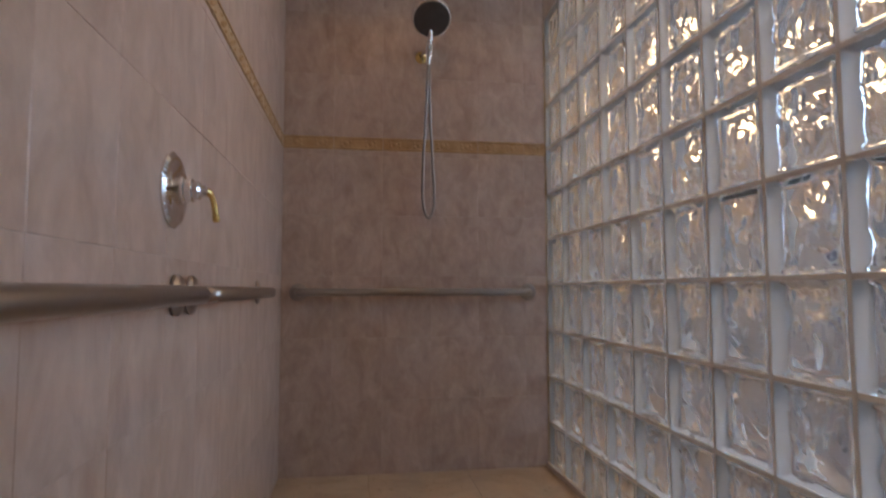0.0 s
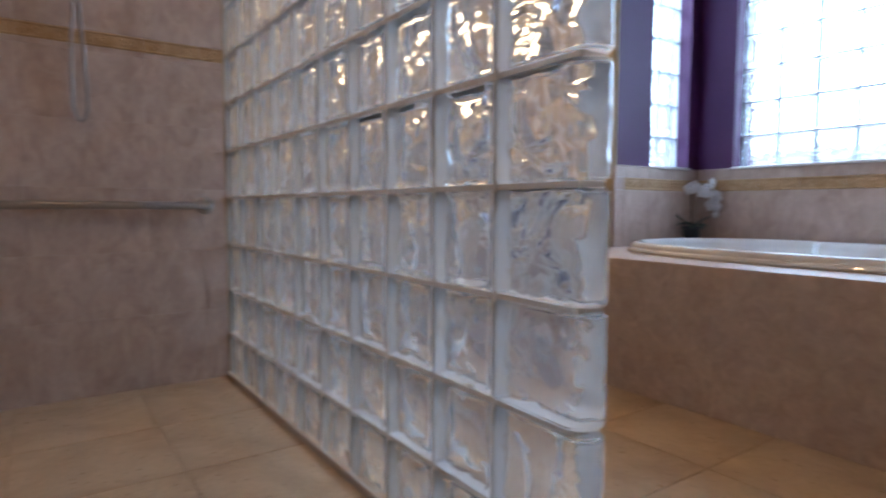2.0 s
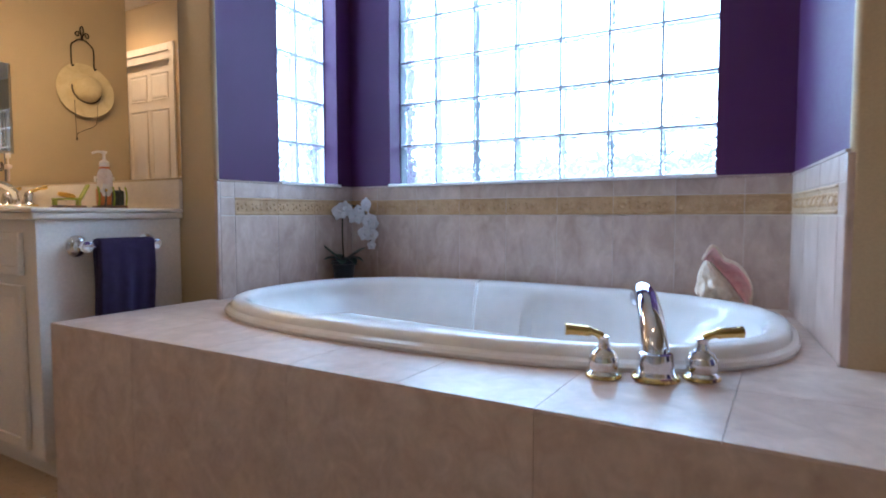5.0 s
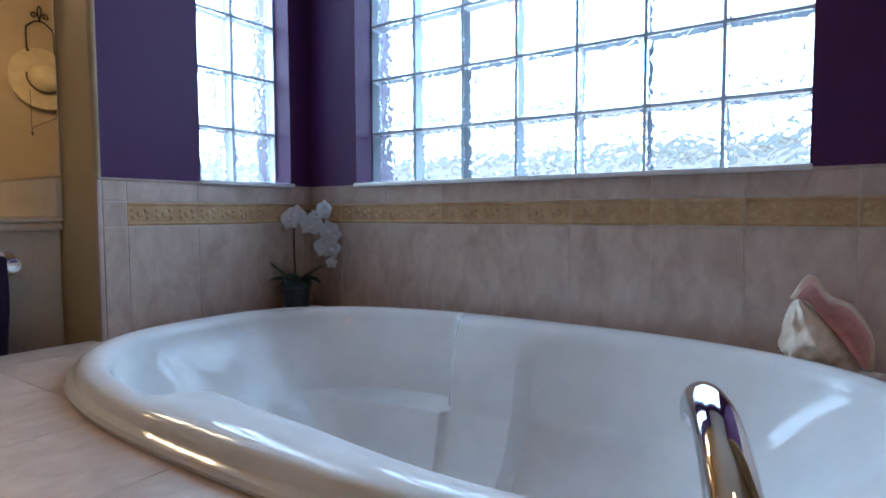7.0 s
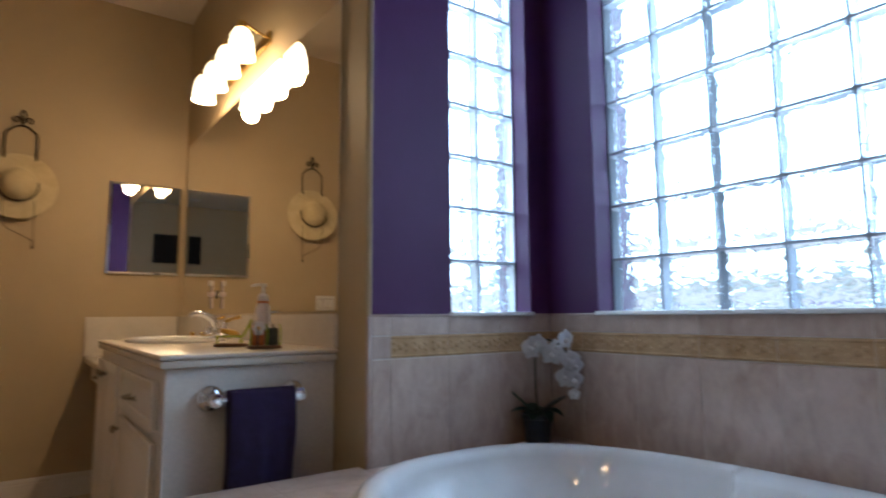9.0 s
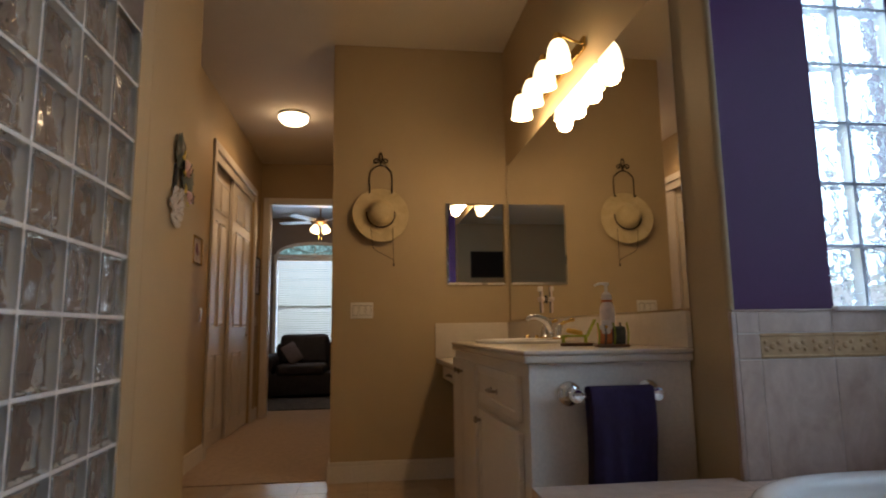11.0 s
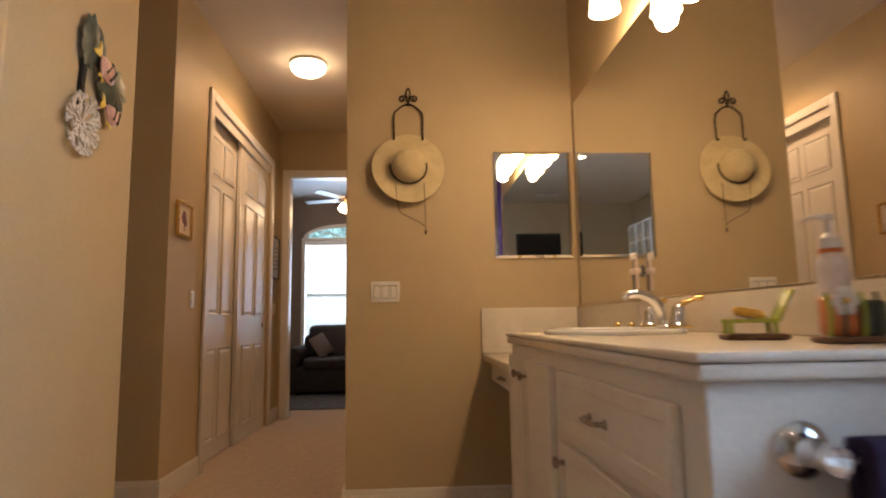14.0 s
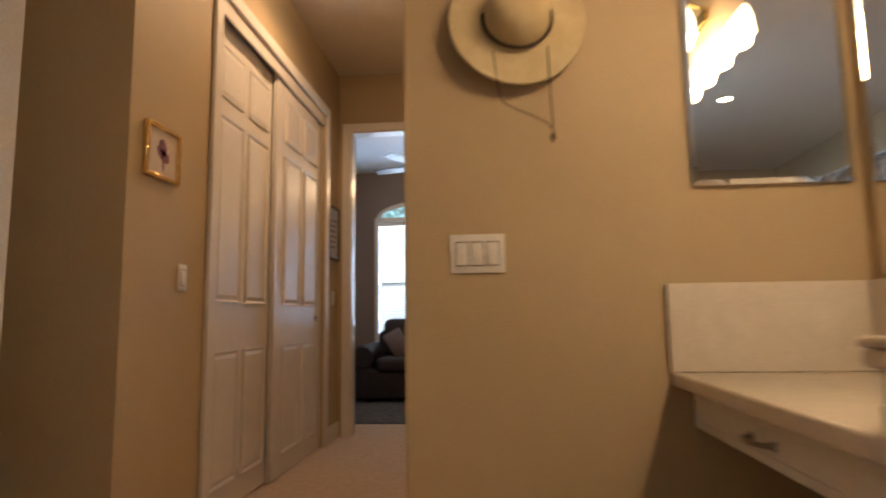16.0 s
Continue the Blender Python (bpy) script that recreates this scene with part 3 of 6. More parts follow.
def knob(at, mat=NICKEL):
    return moved(lathe([(0.0, 0.0), (0.007, 0.0), (0.006, 0.010), (0.008, 0.014), (0.015, 0.018), (0.016, 0.024), (0.011, 0.029), (0.0, 0.031)], 16), pose(*at, 0, -90, 0))


def bow_pull(at, w=0.10):
    x, y, z = at
    bm = tube(smooth_path([(x, y - w / 2, z), (x - 0.022, y - w / 2 + 0.012, z), (x - 0.028, y, z), (x - 0.022, y + w / 2 - 0.012, z), (x, y + w / 2, z)], 5), 0.006, 8)
    for s in (-1, 1):
        join(bm, moved(lathe([(0.0, 0), (0.011, 0), (0.010, 0.004), (0.006, 0.006), (0, 0.006)], 12), pose(x, y + s * w / 2, z, 0, -90, 0)))
    return bm


vanity = thing("vanity_cabinet", "off-white raised panel vanity cabinet with nickel pulls", "cabinet", (VX, (VY0 + VY1) / 2, 0))
VO = Matrix.Translation((-VX, -(VY0 + VY1) / 2, 0))


def vp(name, bm, mat, parent=vanity, label="", smooth=True, o=VO):
    ob = part(name, moved(bm, o), mat, parent, label, smooth)
    return ob


vp("body", box(VX, WX - 0.004, VY0, VY1, 0.09, CT - 0.042, 0.002), CABINET)
vp("toe_kick", box(VX + 0.06, WX - 0.004, VY0 + 0.01, VY1 - 0.01, 0, 0.09), CABINET)
d1 = vp("drawer_front", raised_panel(None, VX - 0.001, 2.15, 2.84, 0.735, 0.885), CABINET)
vp("drawer_pull", bow_pull((VX - 0.02, 2.50, 0.805)), NICKEL, d1, "dark nickel bow pull")
d2 = vp("door", raised_panel(None, VX - 0.001, 2.15, 2.84, 0.12, 0.70), CABINET)
vp("knob", knob((VX - 0.02, 2.79, 0.655)), NICKEL, d2, "round nickel knob")
d3 = vp("door", raised_panel(None, VX - 0.001, 2.93, 3.30, 0.12, 0.885), CABINET)
vp("knob", knob((VX - 0.02, 3.255, 0.83)), NICKEL, d3, "round nickel knob")
d4 = vp("door", raised_panel(None, VX - 0.001, 3.325, 3.60, 0.12, 0.885), CABINET)
vp("knob", knob((VX - 0.02, 3.37, 0.83)), NICKEL, d4, "round nickel knob")



def counter_top(label, y0, y1):
    top = thing("countertop", label, "countertop", (0.185, (y0 + y1) / 2, CT - 0.042))
    o = Matrix.Translation((-0.185, -(y0 + y1) / 2, -(CT - 0.042)))
    part("slab", moved(box(0.185, WX - 0.002, y0, y1, CT - 0.016, CT, 0.007, 3), o), COUNTER, top)
    part("edge_lip", moved(box(0.189, WX - 0.002, y0 + 0.004, y1 - 0.004, CT - 0.042, CT - 0.0165, 0.008, 3), o), COUNTER, top)
    return top


counter_top("cream laminate vanity countertop with stepped edge", VY0 - 0.025, VY1 + 0.015)
tagged(finish("backsplash", box(WX - 0.020, WX - 0.002, VY0 - 0.02, VY1 + 0.01, CT + 0.001, 1.090, 0.003, 2), COUNTER, None, True), "cream laminate backsplash under the mirror", "backsplash")

# lower make-up desk between the vanity and the end wall
desk = thing("makeup_desk", "cream laminate make-up desk with one shallow drawer", "desk", (0.25, 4.08, 0.84))
DO = Matrix.Translation((-0.25, -4.08, -0.84))
part("desktop", moved(box(0.20, WX - 0.002, VY1 + 0.017, HATY - 0.002, 0.802, 0.84, 0.008, 3), DO), COUNTER, desk)
part("apron", moved(box(0.262, 0.70, VY1 + 0.02, HATY - 0.004, 0.69, 0.80), DO), CABINET, desk)
dd = part("drawer_front", moved(raised_panel(None, 0.260, VY1 + 0.06, HATY - 0.05, 0.70, 0.79), DO), CABINET, desk)
part("drawer_pull", moved(bow_pull((0.241, 4.07, 0.745)), DO), NICKEL, dd, "dark nickel bow pull")
part("back_splash", moved(box(0.196, WX - 0.022, HATY - 0.020, HATY - 0.002, 0.841, 1.088, 0.003, 2), DO), COUNTER, desk)
part("side_splash", moved(box(WX - 0.020, WX - 0.002, VY1 + 0.017, HATY - 0.002, 0.841, 1.088, 0.003, 2), DO), COUNTER, desk)

# mirrors
wall_mirror = tagged(finish("wall_mirror", box(WX - 0.008, WX - 0.002, 2.045, HATY - 0.06, 1.098, 2.262, 0.001), MIRROR), "large frameless wall mirror above the vanity", "mirror")
small_mirror = thing("bevelled_mirror", "small frameless mirror with cut glass edge", "mirror", (0.510, HATY - 0.004, 1.676))
bm = box(-0.222, 0.222, -0.010, 0.002, -0.308, 0.308)
f = [q for q in bm.faces if q.normal.y < -0.99]
bmesh.ops.inset_region(bm, faces=f, thickness=0.022, depth=0.004)
part("mirror_glass", bm, MIRROR, small_mirror, smooth=False)
wall_mirror_right = tagged(finish("wall_mirror", box(WX - 0.008, WX - 0.002, -2.4, -0.378, 1.087, 2.262, 0.001), MIRROR), "large frameless wall mirror above the second vanity", "mirror")

# rounded plaster corners of the alcove
for name, wall, y in (("corner_bead", wall_vanity, ALC_L + 0.016), ("corner_bead", wall_vanity_right, ALC_R - 0.016)):
    ob = finish(name, moved(lathe([(0, 0), (0.016, 0), (0.016, CEILING), (0, CEILING)], 24), Matrix.Translation((WX + 0.016, y, 0))), PAINT, None, True)
    ob.parent = wall
for x, y in ((-0.5525, HATY),):
    ob = finish("corner_bead", box(x - 0.001, x + 0.02, y - 0.001, y + 0.02, 0.14, CEILING, 0.009, 3), PAINT, None, True)
    ob.parent = wall_hat


# ---------------------------------------------------------------- doors, casings, baseboards
RVYB = -0.442

def baseboard(name, x0, x1, y0, y1, h=0.14):
    bm = box(x0, x1, y0, y1, 0.0, h - 0.03, 0.001)
    ix, iy = (0.004 if x1 - x0 < 0.05 else 0), (0.004 if y1 - y0 < 0.05 else 0)
    box(x0 + ix, x1 - ix, y0 + iy, y1 - iy, h - 0.03, h, 0.003, 2, bm)
    return tagged(finish(name, bm, TRIM, None, True), "white moulded wooden baseboard", "baseboard", "", "structure")


baseboard("baseboard", -0.5525, 0.70, HATY - 0.018, HATY - 0.001)
baseboard("baseboard", -0.571, -0.5535, HATY - 0.018, FARY)
baseboard("baseboard", CLX + 0.001, CLX + 0.018, 4.85, 5.468)
baseboard("baseboard", CLX + 0.001, CLX + 0.018, 7.505, FARY)
baseboard("baseboard", -2.54, CLX + 0.018, 4.832, 4.849)
baseboard("baseboard", GX1 + 0.001, GX1 + 0.018, SHY + 0.02, 3.335)
baseboard("baseboard", WX - 0.018, WX - 0.001, RVYB, DY0 - 0.002)
baseboard("baseboard", WX - 0.018, WX - 0.001, DY1 + 0.002, 2.065)
baseboard("baseboard", -4.2, 2.5, 10.782, 10.799)


def six_panel(w, h, t):
    """A moulded six-panel door leaf: w along x, faces on y, foot at z=0."""
    bm = box(0, w, -t / 2, t / 2, 0, h, 0.002)
    rows = [(0.055, 0.315), (0.415, 0.795), (0.835, 0.945)]
    for a, b in rows:
        for c in (0, 1):
            x0, x1 = (0.14 * w, 0.46 * w) if c == 0 else (0.54 * w, 0.86 * w)
            for s in (-1, 1):
                own = box(x0, x1, min(s * t / 2 - s * 0.004, s * t / 2 + s * 0.011), max(s * t / 2 - s * 0.004, s * t / 2 + s * 0.011), a * h, b * h)
                f = [q for q in own.faces if q.normal.y * s > 0.99]
                bmesh.ops.inset_region(own, faces=f, thickness=0.020, depth=-0.010)
                bmesh.ops.inset_region(own, faces=f, thickness=0.030, depth=0.009)
                join(bm, own)
    return bm


closet_doors = []
for y0, y1, x in ((5.56, 6.50, CLX - 0.085), (6.42, 7.415, CLX - 0.042)):
    door = thing("closet_door", "white six-panel sliding closet door, closed", "door", (x, y0, 0.012), "closet sliding doors")
    part("leaf", moved(six_panel(y1 - y0, 2.625, 0.034), pose(0, 0, 0, 0, 0, 90)), TRIM, door, smooth=False)
    pull = lathe([(0, 0), (0.022, 0), (0.024, 0.003), (0.015, 0.004), (0.012, -0.001), (0, -0.001)], 16)
    part("finger_pull", moved(pull, pose(0.0175, (0.86 if y0 > 6 else 0.06), 1.0, 0, 90, 0)), NICKEL, door, "round metal finger pull")
casing = tagged(finish("closet_trim", frame_bars(5.47, 7.50, 0.0, 2.76, 0.078, 0.022, "x", CLX + 0.001, 0.005, "lrt"), TRIM, None, True), "white closet door casing", "trim", "", "structure")
tagged(finish("closet_track_trim", box(CLX - 0.016, CLX - 0.002, 5.552, 7.418, 2.60, 2.681), TRIM), "white fascia over the sliding door track", "trim", "", "structure")
tagged(finish("doorway_trim", frame_bars(-1.62, -0.645, 0.0, 2.755, 0.075, -0.02, "y", FARY - 0.001, 0.005, "lrt"), TRIM, None, True), "white casing of the bedroom doorway", "trim", "", "structure")
tagged(finish("doorway_jamb_trim", frame_bars(-1.546, -0.719, 0.0, 2.681, 0.012, 0.14, "y", FARY - 0.01, 0.001, "lrt"), TRIM, None, True), "white jamb of the bedroom doorway", "trim", "", "structure")

# open door beside the hallway
open_door = thing("panel_door", "white six-panel door standing open with a lever", "door", (-1.83, 4.53, 0.012))
leaf_pose = pose(0, 0, 0, 0, 0, 222)
part("leaf", moved(six_panel(0.80, 2.42, 0.036), leaf_pose), TRIM, open_door, smooth=False)
bm = lathe([(0, 0), (0.030, 0), (0.030, 0.006), (0.024, 0.010), (0.011, 0.012), (0.010, 0.045), (0, 0.045)], 20)
bm = moved(bm, pose(0.07, 0.018, 1.0, -90, 0, 0))
join(bm, tube(smooth_path([(0.07, 0.060, 1.0), (0.10, 0.064, 1.002), (0.15, 0.062, 1.0), (0.185, 0.058, 0.994)], 4), [0.012] * 12 + [0.010], 10))
lever = part("door_lever", moved(bm, leaf_pose), NICKEL, open_door, "brushed nickel lever handle")
part("latch_plate", moved(box(-0.0015, 0.0, -0.012, 0.012, 0.965, 1.035, 0.0005), leaf_pose), NICKEL, open_door, "small metal latch plate")


# ---------------------------------------------------------------- switches, pictures, hat, fish
def switch_plate(name, n, m, label):
    w = 0.07 + 0.046 * (n - 1)
    plate = thing(name, label, "light switch", m.translation)
    plate.rotation_euler = m.to_euler()
    part("plate", box(-w / 2, w / 2, -0.006, 0.0, -0.0575, 0.0575, 0.003, 2), WHITE_PLASTIC, plate)
    for i in range(n):
        x = (i - (n - 1) / 2) * 0.046
        bm = box(x - 0.0165, x + 0.0165, -0.0095, -0.005, -0.034, 0.034, 0.0015, 2)
        for v in bm.verts:
            if v.co.y < -0.007:
                v.co.y += 0.003 * (v.co.z / 0.034)
        # seam shade put in as a slightly larger dark plate behind the rocker
        part("rocker_seam_shade", box(x - 0.0188, x + 0.0188, -0.0066, -0.004, -0.0365, 0.0365), NICKEL, plate, "dark nickel plate imitating the shaded seam round the rocker", smooth=False)
        part("rocker", bm, WHITE_PLASTIC, plate)
        part("screw", moved(lathe([(0, 0), (0.003, 0), (0.0025, 0.001), (0, 0.001)], 10), pose(x, -0.006, 0.047, 90, 0, 0)), WHITE_PLASTIC, plate)
    return plate


switch_plate("light_switch", 3, pose(-0.336, HATY - 0.001, 1.187), "white three-gang rocker switch on the tan wall")
switch_plate("light_switch", 1, pose(CLX + 0.001, 5.262, 1.192, 0, 0, 90), "white single rocker switch beside the closet")
switch_plate("light_switch", 1, pose(CLX + 0.001, 7.68, 1.18, 0, 0, 90), "white single switch near the bedroom doorway")


def framed_picture(label, m, w, h, fw, frame_mat, mat_in, art):
    p = thing("framed_picture", label, "picture", m.translation)
    p.rotation_euler = m.to_euler()
    part("frame", frame_bars(-w / 2, w / 2, -h / 2, h / 2, fw, -0.022, "y", -0.001, 0.004), frame_mat, p)
    part("mat_board", box(-w / 2 + fw - 0.002, w / 2 - fw + 0.002, -0.010, -0.002, -h / 2 + fw - 0.002, h / 2 - fw + 0.002), mat_in, p, smooth=False)
    for (x, z, a, b, rot, mt) in art:
        own = lathe([(0, 0), (1, 0), (1, 0.002), (0, 0.002)], 14)
        own.transform(Matrix.Diagonal((a, b, 1, 1)))
        part("print", moved(own, pose(x, -0.0101, z, 90, 0, 0) @ pose(0, 0, 0, 0, 0, rot)), mt, p, smooth=False)
    return p


MAT_BOARD = mottled("mat_board", (0.66, 0.56, 0.50), (0.72, 0.62, 0.55), 20, 0.8, 100, 0.0)
INK = mottled("plum_ink", (0.16, 0.07, 0.12), (0.30, 0.14, 0.18), 40, 0.8, 200, 0.0)
PAPER = mottled("paper", (0.60, 0.64, 0.72), (0.68, 0.72, 0.80), 12, 0.6, 100, 0.0)
DARKWOOD = mottled("dark_wood", (0.03, 0.02, 0.02), (0.06, 0.045, 0.04), 20, 0.4, 80, 0.1, 0.001)
framed_picture("small gold-framed botanical print on tan wall", pose(CLX + 0.001, 5.060, 1.692, 0, 0, 90), 0.250, 0.225, 0.019, BRASS, MAT_BOARD,
               [(0.0, 0.025, 0.028, 0.036, 20, INK), (0.02, -0.012, 0.030, 0.024, -30, INK), (-0.02, 0.0, 0.016, 0.030, 40, INK), (0.004, -0.045, 0.004, 0.030, 8, INK)])
pic2 = framed_picture("dark-framed certificate with pale paper on wall", pose(CLX + 0.001, 7.66, 1.73, 0, 0, 90), 0.30, 0.46, 0.018, DARKWOOD, PAPER, [])
for k in range(6):
    part("text_bar", box(-0.09, 0.09 - 0.02 * (k % 3), -0.0115, -0.0098, 0.10 - 0.045 * k, 0.112 - 0.045 * k), INK, pic2, smooth=False)

# straw hat on an iron hanger
hanger = thing("iron_hanger", "black wrought iron scroll wall hanger", "wall hook", (-0.20, HATY - 0.012, 2.20))
bm = bmesh.new()
tube(smooth_path([(-0.082, 0, -0.13), (-0.082, 0, 0.0), (-0.06, 0, 0.035), (-0.03, 0, 0.06), (0, 0, 0.066), (0.03, 0, 0.06), (0.06, 0, 0.035), (0.082, 0, 0.0), (0.082, 0, -0.13)], 5), 0.0048, 8, False, bm)
part("loop", bm, IRON, hanger)
for s in (-1, 1):
    pts = [(s * (0.034 + 0.023 * (1 - a / 14) * math.cos(math.pi + a * 0.72)), -0.003, 0.098 - 0.023 * (1 - a / 14) * math.sin(math.pi + a * 0.72)) for a in range(11)]
    part("scroll", tube(smooth_path(pts, 3), 0.0042, 7), IRON, hanger)
part("finial", tube(smooth_path([(0, 0, 0.06), (-0.006, 0, 0.10), (-0.012, 0, 0.138), (0, 0, 0.165), (0.012, 0, 0.138), (0.006, 0, 0.10), (0, 0, 0.06)], 4), 0.0042, 7), IRON, hanger)
for s in (-1, 1):
    part("hook_tip", tube(smooth_path([(s * 0.082, 0, -0.13), (s * 0.082, -0.012, -0.145), (s * 0.082, -0.03, -0.14)], 3), 0.0048, 7), IRON, hanger)

hat = thing("straw_hat", "wide-brimmed natural straw sun hat with dark cord", "hat", (-0.203, HATY - 0.022, 1.885))
hat.rotation_euler = (radians(90 - 7), 0, radians(4))
prof = [(0.205, 0.006), (0.207, 0.010), (0.205, 0.014), (0.19, 0.014), (0.15, 0.013), (0.115, 0.016), (0.100, 0.024), (0.096, 0.045), (0.090, 0.080), (0.078, 0.105), (0.055, 0.122), (0.025, 0.129), (0.0, 0.130)]
bm = lathe(prof, 48)
for v in bm.verts:
    r = math.hypot(v.co.x, v.co.y)
    if r > 0.12:
        v.co.z += 0.010 * math.sin(2 * math.atan2(v.co.y, v.co.x) + 0.6) * (r - 0.12) / 0.08
part("crown_and_brim", bm, STRAW, hat)
part("band_cord", tube([(0.103 * math.cos(a), 0.103 * math.sin(a), 0.030 - 0.004 * math.sin(a)) for a in [math.pi * 0.95 + math.pi * 1.12 * k / 30 for k in range(31)]], 0.0055, 7), CORD, hat, "dark braided hat cord")
cord = tube(smooth_path([(-0.075, -0.10, 0.016), (-0.062, -0.215, 0.012), (-0.045, -0.265, 0.006), (0.03, -0.305, 0.004), (0.075, -0.330, 0.004), (0.090, -0.345, 0.006), (0.091, -0.30, 0.008), (0.089, -0.20, 0.012), (0.088, -0.09, 0.016)], 6), 0.0022, 6)
part("chin_cord", cord, CORD, hat, "dark hanging chin cord")
part("cord_bead", moved(lathe([(0, -0.012), (0.006, -0.008), (0.007, 0.004), (0.004, 0.012), (0, 0.013)], 10), pose(0.091, -0.375, 0.006, 90, 0, 0)), CORD, hat)
part("cord_end", tube(smooth_path([(0.091, -0.345, 0.006), (0.092, -0.365, 0.006), (0.090, -0.392, 0.005)], 3), 0.0022, 6), CORD, hat)

# fish and coral wall ornament
GREEN_METAL = mottled("green_patina", (0.03, 0.045, 0.036), (0.085, 0.105, 0.085), 30, 0.4, 120, 0.2, 0.001)
FISH_PINK = mottled("pink_enamel", (0.52, 0.26, 0.22), (0.66, 0.42, 0.36), 22, 0.35, 100, 0.1, 0.0005)
FISH_GOLD = mottled("gold_enamel", (0.55, 0.38, 0.05), (0.72, 0.55, 0.10), 22, 0.35, 100, 0.1, 0.0005)
CORAL = mottled("white_coral", (0.66, 0.60, 0.52), (0.78, 0.72, 0.64), 30, 0.7, 120, 0.4, 0.001)
fish = thing("fish_ornament", "painted metal tropical fish, seaweed and white coral", "wall ornament", (GX1 + 0.002, 2.985, 1.735))
fish.rotation_euler = (0, 0, radians(90))
fish.scale = (1.0, 1.0, 1.0)


def leaf_plate(w, h, thick, lobes, seed, bulge=0.012):
    rnd = random.Random(seed)
    bm = bmesh.new()
    n = 40
    rim = []
    for i in range(n):
        t = 2 * math.pi * i / n
        k = 1 + 0.10 * math.sin(lobes * t) + rnd.uniform(-0.03, 0.03)
        rim.append((w * k * math.cos(t), h * k * math.sin(t)))
    c = bm.verts.new((0, -thick - bulge, 0))
    vs = [bm.verts.new((x, -thick, z)) for x, z in rim]
    bk = [bm.verts.new((x, 0, z)) for x, z in rim]
    mid = [bm.verts.new((x * 0.6, -thick - bulge * 0.8, z * 0.6)) for x, z in rim]
    for i in range(n):
        j = (i + 1) % n
        bm.faces.new((c, mid[i], mid[j]))
        bm.faces.new((mid[i], vs[i], vs[j], mid[j]))
        bm.faces.new((vs[i], bk[i], bk[j], vs[j]))
    bm.faces.new(bk)
    return bm


for w, h, n, k, x, z, turn_y in ((0.048, 0.085, 9, 3, 0.016, 0.146, 8), (0.030, 0.072, 7, 4, 0.066, 0.138, -12), (0.088, 0.078, 11, 5, 0.150, 0.048, -20)):
    part("seaweed_plate", moved(leaf_plate(w, h, 0.003, n, k), pose(x, -0.014, z, 0, turn_y, 0)), GREEN_METAL, fish)


def pointed_plate(outline, thick, bulge):
    """A thin raised plate with a pointed outline in the xz plane."""
    bm = bmesh.new()
    cx = sum(p[0] for p in outline) / len(outline)
    cz = sum(p[1] for p in outline) / len(outline)
    front = [bm.verts.new((x, -thick, z)) for x, z in outline]
    back = [bm.verts.new((x, 0, z)) for x, z in outline]
    mid = [bm.verts.new((cx + (x - cx) * 0.55, -thick - bulge, cz + (z - cz) * 0.55)) for x, z in outline]
    n = len(outline)
    for i in range(n):
        j = (i + 1) % n
        bm.faces.new((mid[i], front[i], front[j], mid[j]))
        bm.faces.new((front[i], back[i], back[j], front[j]))
    bm.faces.new(mid)
    bm.faces.new(back[::-1])
    return bm


BODY = [(-0.050, 0.004), (-0.030, 0.026), (0.000, 0.038), (0.026, 0.030), (0.050, 0.006), (0.044, -0.010), (0.022, -0.030), (-0.004, -0.038), (-0.030, -0.022)]
TAIL = [(0.0, 0.006), (-0.022, 0.030), (-0.036, 0.034), (-0.026, 0.006), (-0.034, -0.026), (-0.020, -0.024), (0.0, -0.006)]
FIN = [(-0.018, 0.0), (-0.022, -0.024), (-0.004, -0.012), (0.004, -0.026), (0.016, -0.004)]
for (x, z, rot, k) in ((0.078, 0.078, 42, 1.0), (0.122, -0.052, 22, 0.86)):
    m = pose(x, -0.032, z, 0, rot, 0) @ Matrix.Diagonal((k, 1, k, 1))
    b = part("fish_body", moved(pointed_plate(BODY, 0.004, 0.012), m), FISH_PINK, fish, smooth=False)
    part("tail_fin", moved(pointed_plate(TAIL, 0.002, 0.002), m @ pose(-0.046, 0.001, 0.003)), FISH_GOLD, b, "yellow tail fin", False)
    part("belly_fin", moved(pointed_plate(FIN, 0.002, 0.002), m @ pose(0.006, 0.001, -0.032)), FISH_GOLD, b, "yellow belly fin", False)
    for q, wide in ((-0.006, 0.0022), (0.022, 0.0034)):
        part("stripe", moved(box(q - wide, q + wide, -0.0185, -0.0140, -0.026, 0.027), m), DARK, b, "dark stripe", False)
part("stem", tube(smooth_path([(0.006, -0.006, 0.08), (-0.006, -0.006, 0.0), (-0.002, -0.006, -0.08)], 4), 0.011, 8), DARK, fish)
rnd = random.Random(11)
bm = bmesh.new()


def coral_branch(bm, p, ang, ln, r, depth):
    q = (p[0] + ln * math.cos(ang), p[1] - rnd.uniform(0.0, 0.006), p[2] + ln * math.sin(ang))
    tube([p, ((p[0] + q[0]) / 2, p[1] - 0.003, (p[2] + q[2]) / 2), q], [r, r * 0.95, r * 0.9], 6, False, bm)
    if depth:
        for d in (-0.5, 0.45):
            coral_branch(bm, q, ang + d + rnd.uniform(-0.2, 0.2), ln * rnd.uniform(0.7, 0.95), r * 0.93, depth - 1)


for a in range(9):
    for radius in (0.006, 0.034):
        t = a * 0.70 + radius * 9
        coral_branch(bm, (-0.006 + radius * math.cos(t), -0.012, -0.125 + 1.15 * radius * math.sin(t)), t + rnd.uniform(-0.3, 0.3), 0.019, 0.0048, 3)
part("coral", bm, CORAL, fish, "white branching coral")

